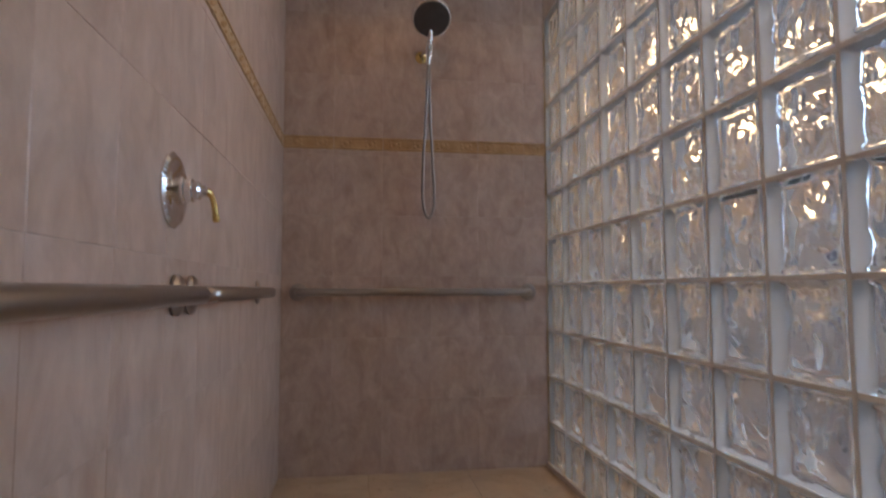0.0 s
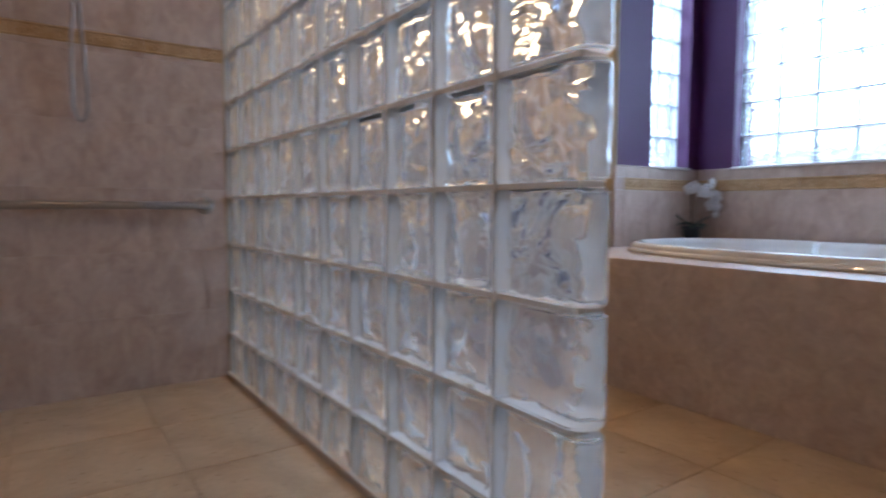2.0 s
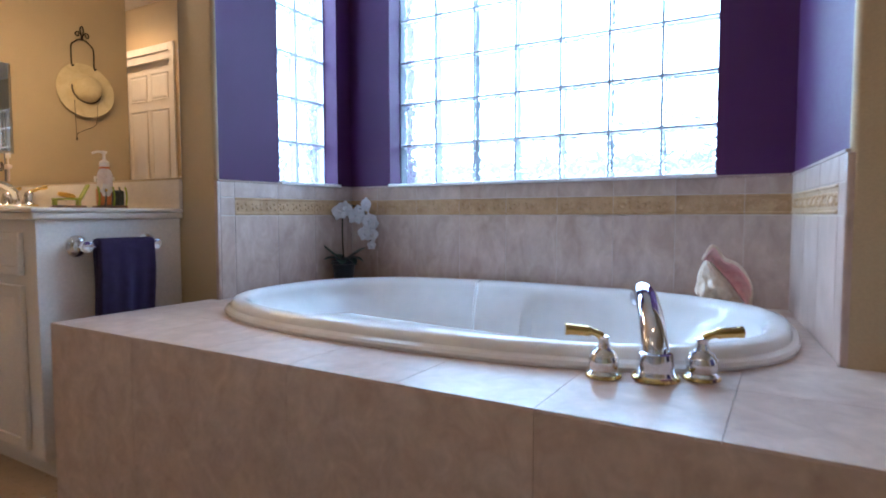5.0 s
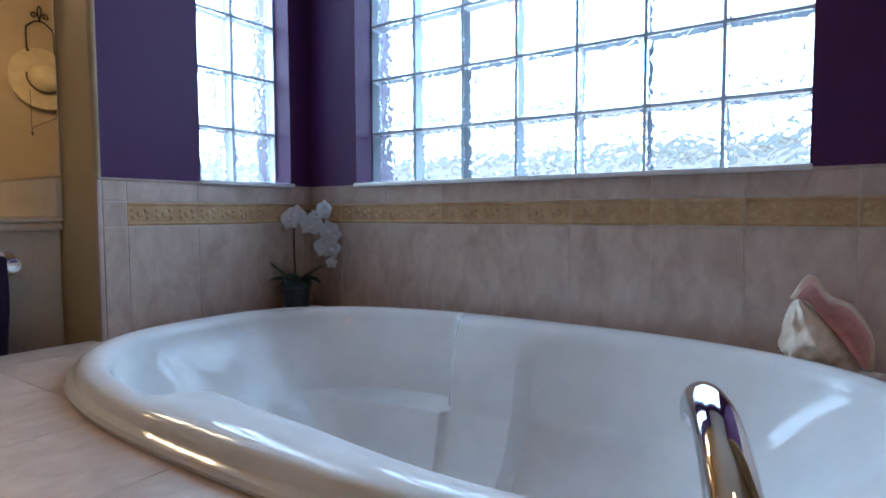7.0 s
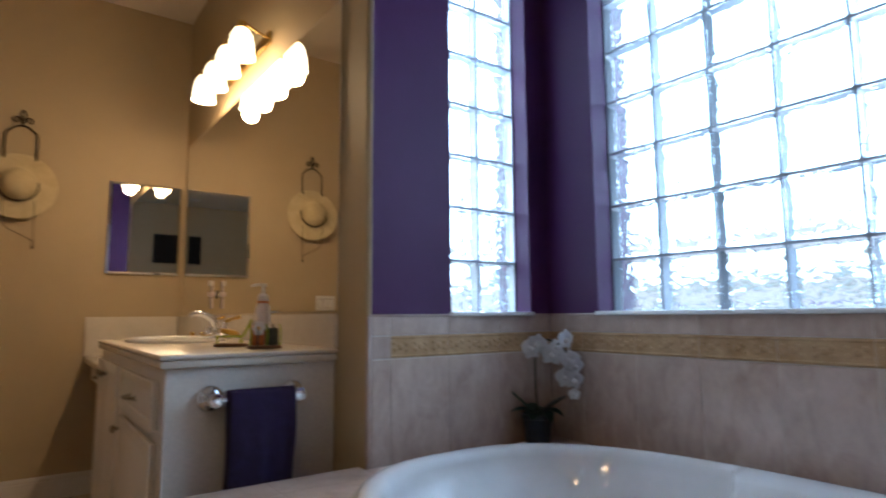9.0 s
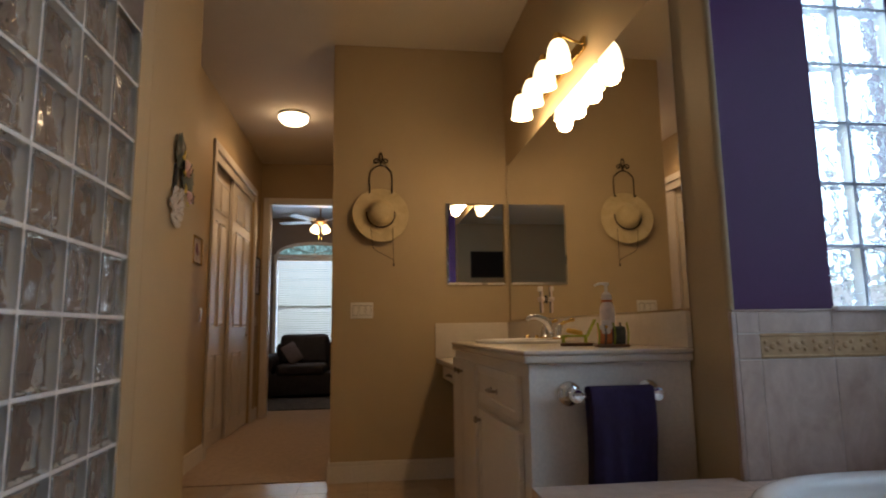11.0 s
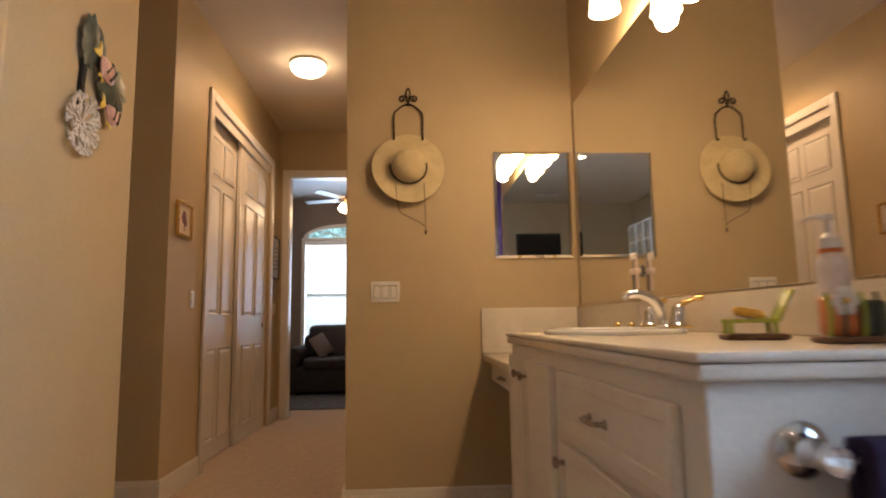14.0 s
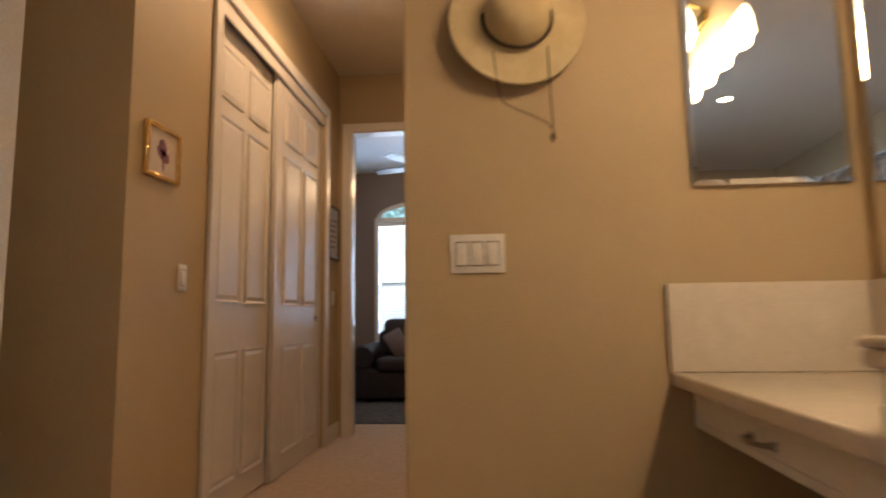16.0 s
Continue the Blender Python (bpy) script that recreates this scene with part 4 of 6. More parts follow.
# ---------------------------------------------------------------- lamps
light_bar = thing("vanity_light", "brass vanity light with four lit frosted shades", "wall lamp", (WX - 0.002, 3.145, 2.425))
part("back_plate", box(-0.018, 0.0, -0.335, 0.335, -0.035, 0.030, 0.008, 2), BRASS, light_bar)
for i, y in enumerate((2.834, 3.065, 3.293, 3.515)):
    dy = y - 3.145
    arm = part("arm", tube(smooth_path([(-0.015, dy, 0.0), (-0.06, dy, 0.010), (-0.115, dy, 0.034), (-0.138, dy, 0.03)], 4), 0.007, 8), BRASS, light_bar)
    part("socket_cup", moved(lathe([(0, 0.03), (0.018, 0.03), (0.024, 0.012), (0.026, -0.004), (0, -0.004)], 16), Matrix.Translation((-0.138, dy, 0.012))), BRASS, arm)
    bell = [(0.020, 0.0), (0.034, -0.010), (0.048, -0.038), (0.057, -0.082), (0.061, -0.130), (0.064, -0.145), (0.060, -0.145), (0.056, -0.130), (0.052, -0.082), (0.043, -0.038), (0.029, -0.014), (0.016, -0.006)]
    part("glass_shade", moved(lathe(bell, 28), Matrix.Translation((-0.138, dy, 0.010))), SHADE_GLASS, arm, "lit frosted glass bell shade")
    part("bulb", moved(lathe([(0, -0.03), (0.012, -0.032), (0.014, -0.05), (0.027, -0.08), (0.028, -0.10), (0.020, -0.118), (0, -0.124)], 16), Matrix.Translation((-0.138, dy, 0.010))), BULB, arm)
    lamp("vanity_bulb_light", "POINT", pose(WX - 0.140, y, 2.425 - 0.165), 6.5, WARM, radius=0.045)

hall_lamp = thing("ceiling_light", "flush round frosted glass ceiling light, lit", "ceiling lamp", (-1.04, 6.05, CEILING))
part("pan", moved(lathe([(0, 0), (0.155, 0), (0.158, -0.012), (0.150, -0.026), (0, -0.026)], 36), Matrix()), WHITE_PLASTIC, hall_lamp)
part("diffuser", lathe([(0.146, -0.026), (0.147, -0.045), (0.135, -0.070), (0.105, -0.092), (0.06, -0.106), (0.0, -0.110)], 36), HALL_GLASS, hall_lamp, "lit frosted glass bowl")
hall_bulb = lamp("hall_bulb_light", "SPOT", look((-1.04, 6.05, CEILING - 0.13), (-1.04, 6.05, 0)), 31.0, (1.0, 0.60, 0.29), radius=0.10).data
hall_bulb.spot_size, hall_bulb.spot_blend = radians(168), 0.35
for x, y in ((-0.64, 0.13), (-1.94, 0.94)):
    can = thing("recessed_light", "small round recessed ceiling light, lit", "ceiling lamp", (x, y, CEILING), "recessed ceiling lights")
    part("trim_ring", lathe([(0.095, 0.0), (0.098, -0.006), (0.075, -0.008), (0.070, 0.0)], 28), WHITE_PLASTIC, can)
    part("lens", lathe([(0.069, -0.002), (0.069, -0.004), (0.0, -0.004)], 24), BULB, can)
    lamp("recessed_bulb_light", "SPOT", look((x, y, CEILING - 0.02), (x, y, 0)), 16.0 if x < -1 else 14.0, (1.0, 0.58, 0.28), radius=0.06).data.spot_size = radians(120)

# ---------------------------------------------------------------- sink, faucet, things on the counter
sink = thing("sink", "white oval drop-in basin with raised rim", "sink", (0.462, 3.17, CT))
bm = bmesh.new()
prev = None
n = 56
for off, z in [(0.0, 0.001), (0.0, 0.010), (-0.006, 0.017), (-0.025, 0.018), (-0.036, 0.012), (-0.042, -0.002), (-0.055, -0.03), (-0.09, -0.035)]:
    rowv = [bm.verts.new(((0.215 + off) * math.cos(2 * math.pi * i / n), (0.285 + off) * math.sin(2 * math.pi * i / n), z)) for i in range(n)]
    if prev:
        for i in range(n):
            bm.faces.new((prev[i], prev[(i + 1) % n], rowv[(i + 1) % n], rowv[i]))
    prev = rowv
bm.faces.new(prev)
part("rim", bm, PORCELAIN, sink)


def bell_base(r=0.026, h=0.055):
    return lathe([(0, 0), (r * 1.15, 0), (r * 1.15, 0.006), (r, 0.010), (r * 0.95, 0.020), (r * 0.75, h * 0.7), (r * 0.55, h), (r * 0.3, h + 0.006), (0, h + 0.008)], 20)


faucet = thing("sink_faucet", "polished chrome and brass two-handle sink faucet", "faucet", (0.655, 3.20, CT + 0.016))
part("spout_base", lathe([(0, 0), (0.030, 0), (0.031, 0.006), (0.026, 0.012), (0.024, 0.030), (0, 0.032)], 20), CHROME, faucet)
sp = tube(smooth_path([(0.0, 0, 0.004), (-0.005, 0, 0.05), (-0.03, 0, 0.088), (-0.075, 0, 0.112), (-0.115, 0, 0.112), (-0.135, 0, 0.098)], 5), [0.022 - 0.0004 * k for k in range(26)], 14)
part("spout", sp, CHROME, faucet)
for s in (-1, 1):
    h = part("handle_base", moved(bell_base(0.031, 0.062), Matrix.Translation((0, s * 0.112, 0.006))), CHROME, faucet)
    part("brass_ring", moved(lathe([(0.034, 0), (0.038, 0.004), (0.035, 0.010), (0.030, 0.004)], 20), Matrix.Translation((0, s * 0.112, 0.0))), BRASS, h)
    part("handle_lever", tube(smooth_path([(0.0, s * 0.112, 0.066), (0.016, s * 0.118, 0.078), (0.046, s * 0.128, 0.090), (0.072, s * 0.134, 0.096)], 4), [0.009] * 6 + [0.007, 0.007, 0.008, 0.009, 0.010, 0.010, 0.007], 10), BRASS, h, "polished brass lever")

tooth = thing("toothbrush_holder", "clear toothbrush holder stuck to the mirror", "toothbrush holder", (WX - 0.01, 3.60, 1.18))
CLEAR = glass_mat("clear_plastic", (0.92, 0.92, 0.90), 8.0, 0.0, 0.08, False)
BLUSH = mottled("blush_plastic", (0.72, 0.60, 0.58), (0.80, 0.68, 0.66), 12, 0.35, 90, 0.0)
SLATE = mottled("slate_plastic", (0.16, 0.15, 0.17), (0.24, 0.23, 0.25), 12, 0.4, 90, 0.0)
part("suction_cup", moved(lathe([(0, 0), (0.026, 0), (0.024, 0.004), (0.010, 0.009), (0.008, 0.018), (0, 0.018)], 18), pose(0.0, 0, 0.03, 0, -90, 0)), CLEAR, tooth)
part("holder", box(-0.040, -0.014, -0.036, 0.036, 0.018, 0.042, 0.006, 2), BLUSH, tooth, "blush plastic holder")
for dy, mt, text in ((0.018, SLATE, "slate toothbrush"), (-0.018, BLUSH, "pale pink toothbrush")):
    brush = part("brush", tube([(-0.027, dy, -0.050), (-0.028, dy, 0.0), (-0.027, dy, 0.060), (-0.026, dy, 0.105)], [0.0055, 0.006, 0.0045, 0.0050], 8), mt, tooth, text)
    part("bristles", box(-0.040, -0.028, dy - 0.006, dy + 0.006, 0.078, 0.106, 0.002, 1), WHITE_PLASTIC, brush, "white bristles")

LIME = mottled("lime_ceramic", (0.34, 0.42, 0.05), (0.48, 0.55, 0.12), 18, 0.25, 80, 0.1, 0.0005)
ORANGE = mottled("orange_soap", (0.75, 0.42, 0.05), (0.82, 0.52, 0.10), 18, 0.4, 80, 0.1, 0.0005)
BROWN = mottled("brown_ceramic", (0.16, 0.08, 0.04), (0.26, 0.14, 0.07), 18, 0.4, 80, 0.2, 0.001)
FLOWER_RED = mottled("orange_ceramic", (0.55, 0.14, 0.04), (0.68, 0.24, 0.07), 18, 0.3, 80, 0.1, 0.0005)
PINK = mottled("pink_lotion", (0.76, 0.68, 0.64), (0.82, 0.74, 0.70), 10, 0.3, 80, 0.0)
soap = thing("soap_dish", "lime ceramic deck-chair soap dish with orange soap", "soap dish", (0.50, 2.43, CT + 0.001))
soap.rotation_euler = (0, 0, radians(-14))
soap.scale = (0.80, 0.92, 1.0)
part("base", box(-0.075, 0.075, -0.035, 0.035, 0, 0.012, 0.005, 2), BROWN, soap)
chair = box(-0.068, 0.052, -0.030, 0.030, 0.034, 0.042, 0.003, 2)
for sx, sy in ((-0.06, -0.024), (-0.06, 0.024), (0.045, -0.024), (0.045, 0.024)):
    box(sx - 0.005, sx + 0.005, sy - 0.005, sy + 0.005, 0.010, 0.036, 0.0015, 1, chair)
join(chair, moved(box(-0.004, 0.004, -0.030, 0.030, 0, 0.075, 0.003, 2), pose(0.052, 0, 0.036, 0, 32, 0)))
part("chair", chair, LIME, soap)
bm = lathe([(0, 0), (0.036, 0.002), (0.042, 0.010), (0.036, 0.019), (0, 0.022)], 20)
part("soap_bar", moved(bm, pose(-0.008, 0, 0.043, 0, 10, 0) @ Matrix.Diagonal((1.0, 0.65, 1, 1))), ORANGE, soap, "orange bar of soap")

caddy = thing("bottle_holder", "painted ceramic flower holder beside the mirror", "holder", (0.555, 2.225, CT + 0.001))
caddy.rotation_euler = (0, 0, radians(-10))
caddy.scale = (0.68, 0.80, 0.80)
part("base", box(-0.085, 0.085, -0.038, 0.038, 0, 0.014, 0.006, 2), BROWN, caddy)
part("cup", moved(box(-0.068, 0.002, -0.030, 0.030, 0.012, 0.10, 0.012, 3), Matrix()), FLOWER_RED, caddy)
part("cup", moved(box(0.008, 0.070, -0.028, 0.028, 0.012, 0.09, 0.012, 3), Matrix()), GREEN_METAL, caddy)
for k in range(6):
    a = k * math.pi / 3
    part("petal", moved(lathe([(0, 0), (0.014, 0.001), (0.012, 0.005), (0, 0.007)], 12), pose(-0.033 + 0.020 * math.cos(a), -0.031, 0.088 + 0.020 * math.sin(a), 90, 0, 0)), WHITE_PLASTIC, caddy, "cream flower petal")
part("flower_centre", moved(lathe([(0, 0), (0.008, 0.001), (0.006, 0.008), (0, 0.009)], 12), pose(-0.033, -0.032, 0.088, 90, 0, 0)), ORANGE, caddy)
for k, x in enumerate((-0.074, -0.040, 0.006, 0.040, 0.074)):
    part("stalk", tube(smooth_path([(x, -0.031, 0.012), (x + 0.004, -0.034, 0.06), (x - 0.003, -0.031, 0.106)], 3), 0.005, 7), GREEN_METAL if k % 2 else LIME, caddy)
bottle = thing("lotion_bottle", "whitish pump lotion bottle with red collar", "bottle", (0.565, 2.275, CT + 0.001))
bottle.scale = (0.90, 0.90, 0.93)
bm = lathe([(0, 0), (0.036, 0), (0.039, 0.006), (0.039, 0.145), (0.034, 0.160), (0.020, 0.170), (0.018, 0.174), (0, 0.174)], 28)
bm.transform(Matrix.Diagonal((0.7, 1, 1, 1)))
part("bottle_body", bm, PINK, bottle)
part("collar", moved(lathe([(0.019, 0.172), (0.022, 0.172), (0.022, 0.180), (0.019, 0.180)], 20), Matrix()), FLOWER_RED, bottle, "red collar ring")
bm = lathe([(0, 0.178), (0.020, 0.178), (0.020, 0.200), (0.012, 0.208), (0.006, 0.212), (0.006, 0.236), (0.012, 0.238), (0.012, 0.248), (0, 0.250)], 20)
tube(smooth_path([(0, 0, 0.243), (-0.02, 0.018, 0.245), (-0.035, 0.032, 0.238)], 3), 0.005, 8, False, bm)
part("pump", bm, WHITE_PLASTIC, bottle, "white plastic pump head")
for k in range(2):
    cap = thing("drain_cap", "small round brass counter fitting", "fitting", (0.62 + 0.04 * k, 3.56 - 0.05 * k, CT + 0.001), "brass counter fittings")
    part("cap", lathe([(0, 0), (0.011, 0), (0.012, 0.006), (0.011, 0.028), (0.008, 0.031), (0, 0.032)], 16), BRASS, cap)


# ---------------------------------------------------------------- towels
def towel_bar(name, label, m, length, mat=CHROME, out=0.062):
    bar = thing(name, label, "towel bar", m.translation)
    bar.rotation_euler = m.to_euler()
    part("rod", tube([(-length / 2, -out, 0), (0, -out, 0), (length / 2, -out, 0)], 0.009, 12), mat, bar)
    for s in (-1, 1):
        p = lathe([(0, 0), (0.038, 0), (0.041, 0.006), (0.036, 0.013), (0.022, 0.020), (0.016, 0.045), (0.020, 0.054), (0.022, 0.064), (0.019, 0.074), (0, 0.078)], 22)
        part("post", moved(p, pose(s * length / 2, 0, 0, 90, 0, 0) @ Matrix.Diagonal((1, 1, out / 0.062, 1))), mat, bar)
    return bar


def towel(name, label, m, width, front, back, seed):
    """A folded towel over a bar: thick cloth hanging in front (minus y) and behind."""
    rnd = random.Random(seed)
    ph = [rnd.uniform(0, 6) for _ in range(4)]
    nx, path = 26, []
    for k in range(18):
        path.append((-0.016, -front * (1 - k / 18)))
    for k in range(9):
        a = math.pi * k / 8
        path.append((-0.016 * math.cos(a), 0.018 * math.sin(a)))
    for k in range(1, 19):
        path.append((0.016, -back * k / 18))
    bm = bmesh.new()
    th = 0.022
    grids = []
    for side in (1, -1):
        g = []
        for i in range(nx + 1):
            u = i / nx - 0.5
            col = []
            for (y, z) in path:
                drop = max(0.0, -z)
                wav = (0.007 * math.sin(9 * u + ph[0]) + 0.004 * math.sin(21 * u + ph[1])) * min(1, drop / 0.15)
                squeeze = 1 - 0.06 * min(1, drop / 0.2) * math.sin(3 * drop / max(front, 0.1))
                yy = y + wav * (1 if y < 0 else 0.4)
                off = side * th / 2
                sgn = -1 if y < 0 else 1
                col.append(bm.verts.new((u * width * squeeze + 0.004 * math.sin(14 * drop + ph[2]), yy + (off * sgn if abs(y) > 0.010 else 0), z + (off if abs(y) <= 0.02 and z > -0.001 else 0) + 0.005 * math.sin(7 * u + ph[3]) * (drop > 0.9 * front))))
            g.append(col)
        grids.append(g)
    for s, g in enumerate(grids):
        for i in range(nx):
            for k in range(len(path) - 1):
                q = (g[i][k], g[i + 1][k], g[i + 1][k + 1], g[i][k + 1])
                bm.faces.new(q if s == 0 else q[::-1])
    a, b = grids
    last = len(path) - 1
    for i in range(nx):
        bm.faces.new((a[i][0], b[i][0], b[i + 1][0], a[i + 1][0]))
        bm.faces.new((a[i][last], a[i + 1][last], b[i + 1][last], b[i][last]))
    for k in range(last):
        bm.faces.new((a[0][k], a[0][k + 1], b[0][k + 1], b[0][k]))
        bm.faces.new((a[nx][k], b[nx][k], b[nx][k + 1], a[nx][k + 1]))
    t = thing(name, label, "towel", m.translation)
    t.rotation_euler = m.to_euler()
    part("cloth", bm, TOWEL, t, smooth="all")
    for zz in (0.035, 0.05):
        part("woven_border", tube([(-0.46 * width, -0.031, -front + zz), (0, -0.030, -front + zz), (0.46 * width, -0.028, -front + zz)], 0.0022, 6), TOWEL, t)
    return t


towel_bar("towel_bar", "chrome towel bar on the vanity side panel", pose(0.470, VY0 - 0.001, 0.832), 0.262)
towel("hand_towel", "deep purple terry hand towel over chrome bar", pose(0.476, VY0 - 0.063, 0.832), 0.205, 0.40, 0.30, 2)
RVY = -0.446
towel_bar("towel_bar", "chrome towel bar on the second vanity's side panel", pose(0.44, RVY + 0.001, 0.838, 0, 0, 180), 0.34, CHROME, 0.061)
towel("hand_towel", "deep purple bunched terry towel hanging beside the bathtub", pose(0.46, RVY + 0.062, 0.838, 0, 0, 180), 0.22, 0.345, 0.31, 5).scale = (1, 1.35, 1)

# second vanity
rv = thing("vanity_cabinet", "off-white raised panel vanity cabinet beside the bathtub", "cabinet", (VX, -1.3, 0))
RO = Matrix.Translation((-VX, 1.3, 0))
vp("body", box(VX, WX - 0.004, -2.20, RVY, 0.09, CT - 0.042, 0.002), CABINET, rv, o=RO)
vp("toe_kick", box(VX + 0.06, WX - 0.004, -2.19, RVY - 0.01, 0, 0.09), CABINET, rv, o=RO)
for y1 in (-0.53, -1.12, -1.70):
    dr = vp("drawer_front", raised_panel(None, VX - 0.001, y1 - 0.53, y1, 0.735, 0.885), CABINET, rv, o=RO)
    vp("drawer_pull", bow_pull((VX - 0.02, y1 - 0.265, 0.81)), CHROME, dr, "bright metal bow pull", o=RO)
    dd = vp("door", raised_panel(None, VX - 0.001, y1 - 0.53, y1, 0.12, 0.70), CABINET, rv, o=RO)
    vp("knob", knob((VX - 0.02, y1 - 0.48, 0.655)), NICKEL, dd, o=RO)
counter_top("cream laminate countertop beside the bathtub", -2.23, RVY + 0.074)
tagged(finish("backsplash", box(WX - 0.020, WX - 0.002, -2.2, -0.402, CT + 0.001, 1.08, 0.003, 2), COUNTER, None, True), "cream laminate backsplash under the second mirror", "backsplash")
for (x, y, r, h) in ((0.42, -0.725, 0.062, 0.128),):
    jar = thing("glass_jar", "clear glass jar filled with small shells, lidded", "jar", (x, y, CT + 0.001))
    part("jar_glass", lathe([(0, 0), (r * 0.95, 0), (r, 0.006), (r, h * 0.75), (r * 0.8, h * 0.85), (r * 0.8, h * 0.9), (0, h * 0.9)], 28), CLEAR, jar).visible_shadow = False
    bm = bmesh.new()
    rnd = random.Random(4)
    for k in range(46):
        own = lathe([(0, -0.006), (0.010, -0.004), (0.013, 0.001), (0.008, 0.006), (0, 0.008)], 8)
        a, rr = rnd.uniform(0, 6.28), (r - 0.018) * math.sqrt(rnd.random())
        join(bm, moved(own, pose(rr * math.cos(a), rr * math.sin(a), 0.012 + rnd.random() * h * 0.45, rnd.uniform(0, 180), rnd.uniform(0, 180), 0)))
    part("shells", bm, CORAL, jar, "small cream and yellow shells")
    part("label_band", lathe([(r + 0.0006, h * 0.10), (r + 0.0012, h * 0.10), (r + 0.0012, h * 0.50), (r + 0.0006, h * 0.50)], 28), CORAL, jar, "cream paper label")
    part("label_edge", lathe([(r + 0.0006, h * 0.505), (r + 0.0012, h * 0.505), (r + 0.0012, h * 0.57), (r + 0.0006, h * 0.57)], 28), DARK, jar, "dark top strip of the label")
    part("lid", lathe([(0, h * 0.9), (r * 0.86, h * 0.9), (r * 0.88, h * 0.96), (r * 0.6, h * 1.0), (r * 0.2, h * 1.03), (0, h * 1.04)], 28), CLEAR, jar, "glass lid").visible_shadow = False
    part("lid_clip", tube(smooth_path([(0, r * 0.86, h * 0.93), (0, r + 0.012, h * 0.90), (0, r + 0.016, h * 0.80), (0, r + 0.004, h * 0.72)], 4), 0.003, 8), CHROME, jar, "bent wire lid clip")

# ---------------------------------------------------------------- bathtub fittings, orchid, shell
tub_faucet = thing("tub_faucet", "chrome tub spout and two brass lever handles", "faucet", (0.452, 0.106, DZ))
sp = smooth_path([(0, 0, 0.0), (0.004, 0.001, 0.05), (0.040, 0.016, 0.105), (0.098, 0.040, 0.152), (0.152, 0.062, 0.163), (0.188, 0.076, 0.150), (0.198, 0.080, 0.130)], 6)
part("spout", tube(sp, [0.031 - 0.0128 * (k / (len(sp) - 1)) for k in range(len(sp))], 18), CHROME, tub_faucet)
part("escutcheon", lathe([(0, 0), (0.044, 0), (0.045, 0.005), (0.040, 0.010), (0.036, 0.020), (0.038, 0.030), (0.034, 0.055), (0.030, 0.058), (0, 0.058)], 24), CHROME, tub_faucet)
part("brass_ring", lathe([(0.045, 0), (0.049, 0.003), (0.048, 0.009), (0.043, 0.012), (0.040, 0.006)], 24), BRASS, tub_faucet, "polished brass ring")
for (x, y, d) in ((-0.034, 0.098, 1), (0.047, -0.082, -1)):
    hb = part("valve_bell", moved(lathe([(0, 0), (0.034, 0), (0.034, 0.010), (0.028, 0.016), (0.031, 0.026), (0.032, 0.040), (0.024, 0.055), (0.014, 0.062), (0.011, 0.078), (0.013, 0.086), (0, 0.092)], 22), Matrix.Translation((x, y, 0))), CHROME, tub_faucet)
    part("brass_ring", moved(lathe([(0.034, 0), (0.038, 0.003), (0.037, 0.008), (0.032, 0.010), (0.030, 0.005)], 22), Matrix.Translation((x, y, 0))), BRASS, hb, "polished brass ring")
    ux, uy = -0.43 * d, 0.90 * d
    lv = [p + Vector((x, y, 0)) for p in smooth_path([(0, 0, 0.078), (ux * 0.010, uy * 0.010, 0.090), (ux * 0.030, uy * 0.030, 0.096), (ux * 0.060, uy * 0.060, 0.099), (ux * 0.080, uy * 0.080, 0.100)], 5)]
    part("lever", tube(lv, [0.010 - 0.002 * min(1, k / 8) + (0.0035 if k > 9 else 0) + (0.001 if k > 17 else 0) for k in range(len(lv))], 12), BRASS, hb, "polished brass lever")

ORCHID_LEAF = mottled("orchid_leaf", (0.015, 0.055, 0.045), (0.03, 0.09, 0.07), 18, 0.35, 80, 0.2, 0.001)
PETAL = mottled("white_petal", (0.74, 0.74, 0.76), (0.84, 0.84, 0.86), 30, 0.6, 120, 0.15, 0.0006)
POT = mottled("blue_black_pot", (0.008, 0.016, 0.028), (0.018, 0.032, 0.050), 14, 0.3, 80, 0.05, 0.0005)
STEM = mottled("dark_stem", (0.02, 0.03, 0.018), (0.045, 0.055, 0.03), 40, 0.6, 120, 0.1, 0.0005)
orchid = thing("potted_orchid", "white silk orchid in a dark blue pot", "plant", (1.437, 1.765, DZ))
orchid.scale = (1.08, 1.08, 1.10)
part("pot", lathe([(0, 0), (0.040, 0), (0.042, 0.006), (0.051, 0.088), (0.056, 0.090), (0.056, 0.104), (0.051, 0.105), (0.047, 0.090), (0, 0.088)], 28), POT, orchid)
part("moss", lathe([(0.048, 0.088), (0.035, 0.100), (0.015, 0.104), (0, 0.106)], 16), STEM, orchid)
RX, RY = 0.582, -0.813     # across the view of the bathtub corner
st = smooth_path([(0, 0, 0.11), (-0.003, 0.003, 0.22), (0.0, 0, 0.31), (0.025 * RX, 0.025 * RY, 0.348), (0.06 * RX, 0.06 * RY, 0.345), (0.10 * RX, 0.10 * RY, 0.315), (0.122 * RX, 0.122 * RY, 0.25), (0.124 * RX, 0.124 * RY, 0.18)], 6)
part("stem", tube(st, 0.0032, 8), STEM, orchid)


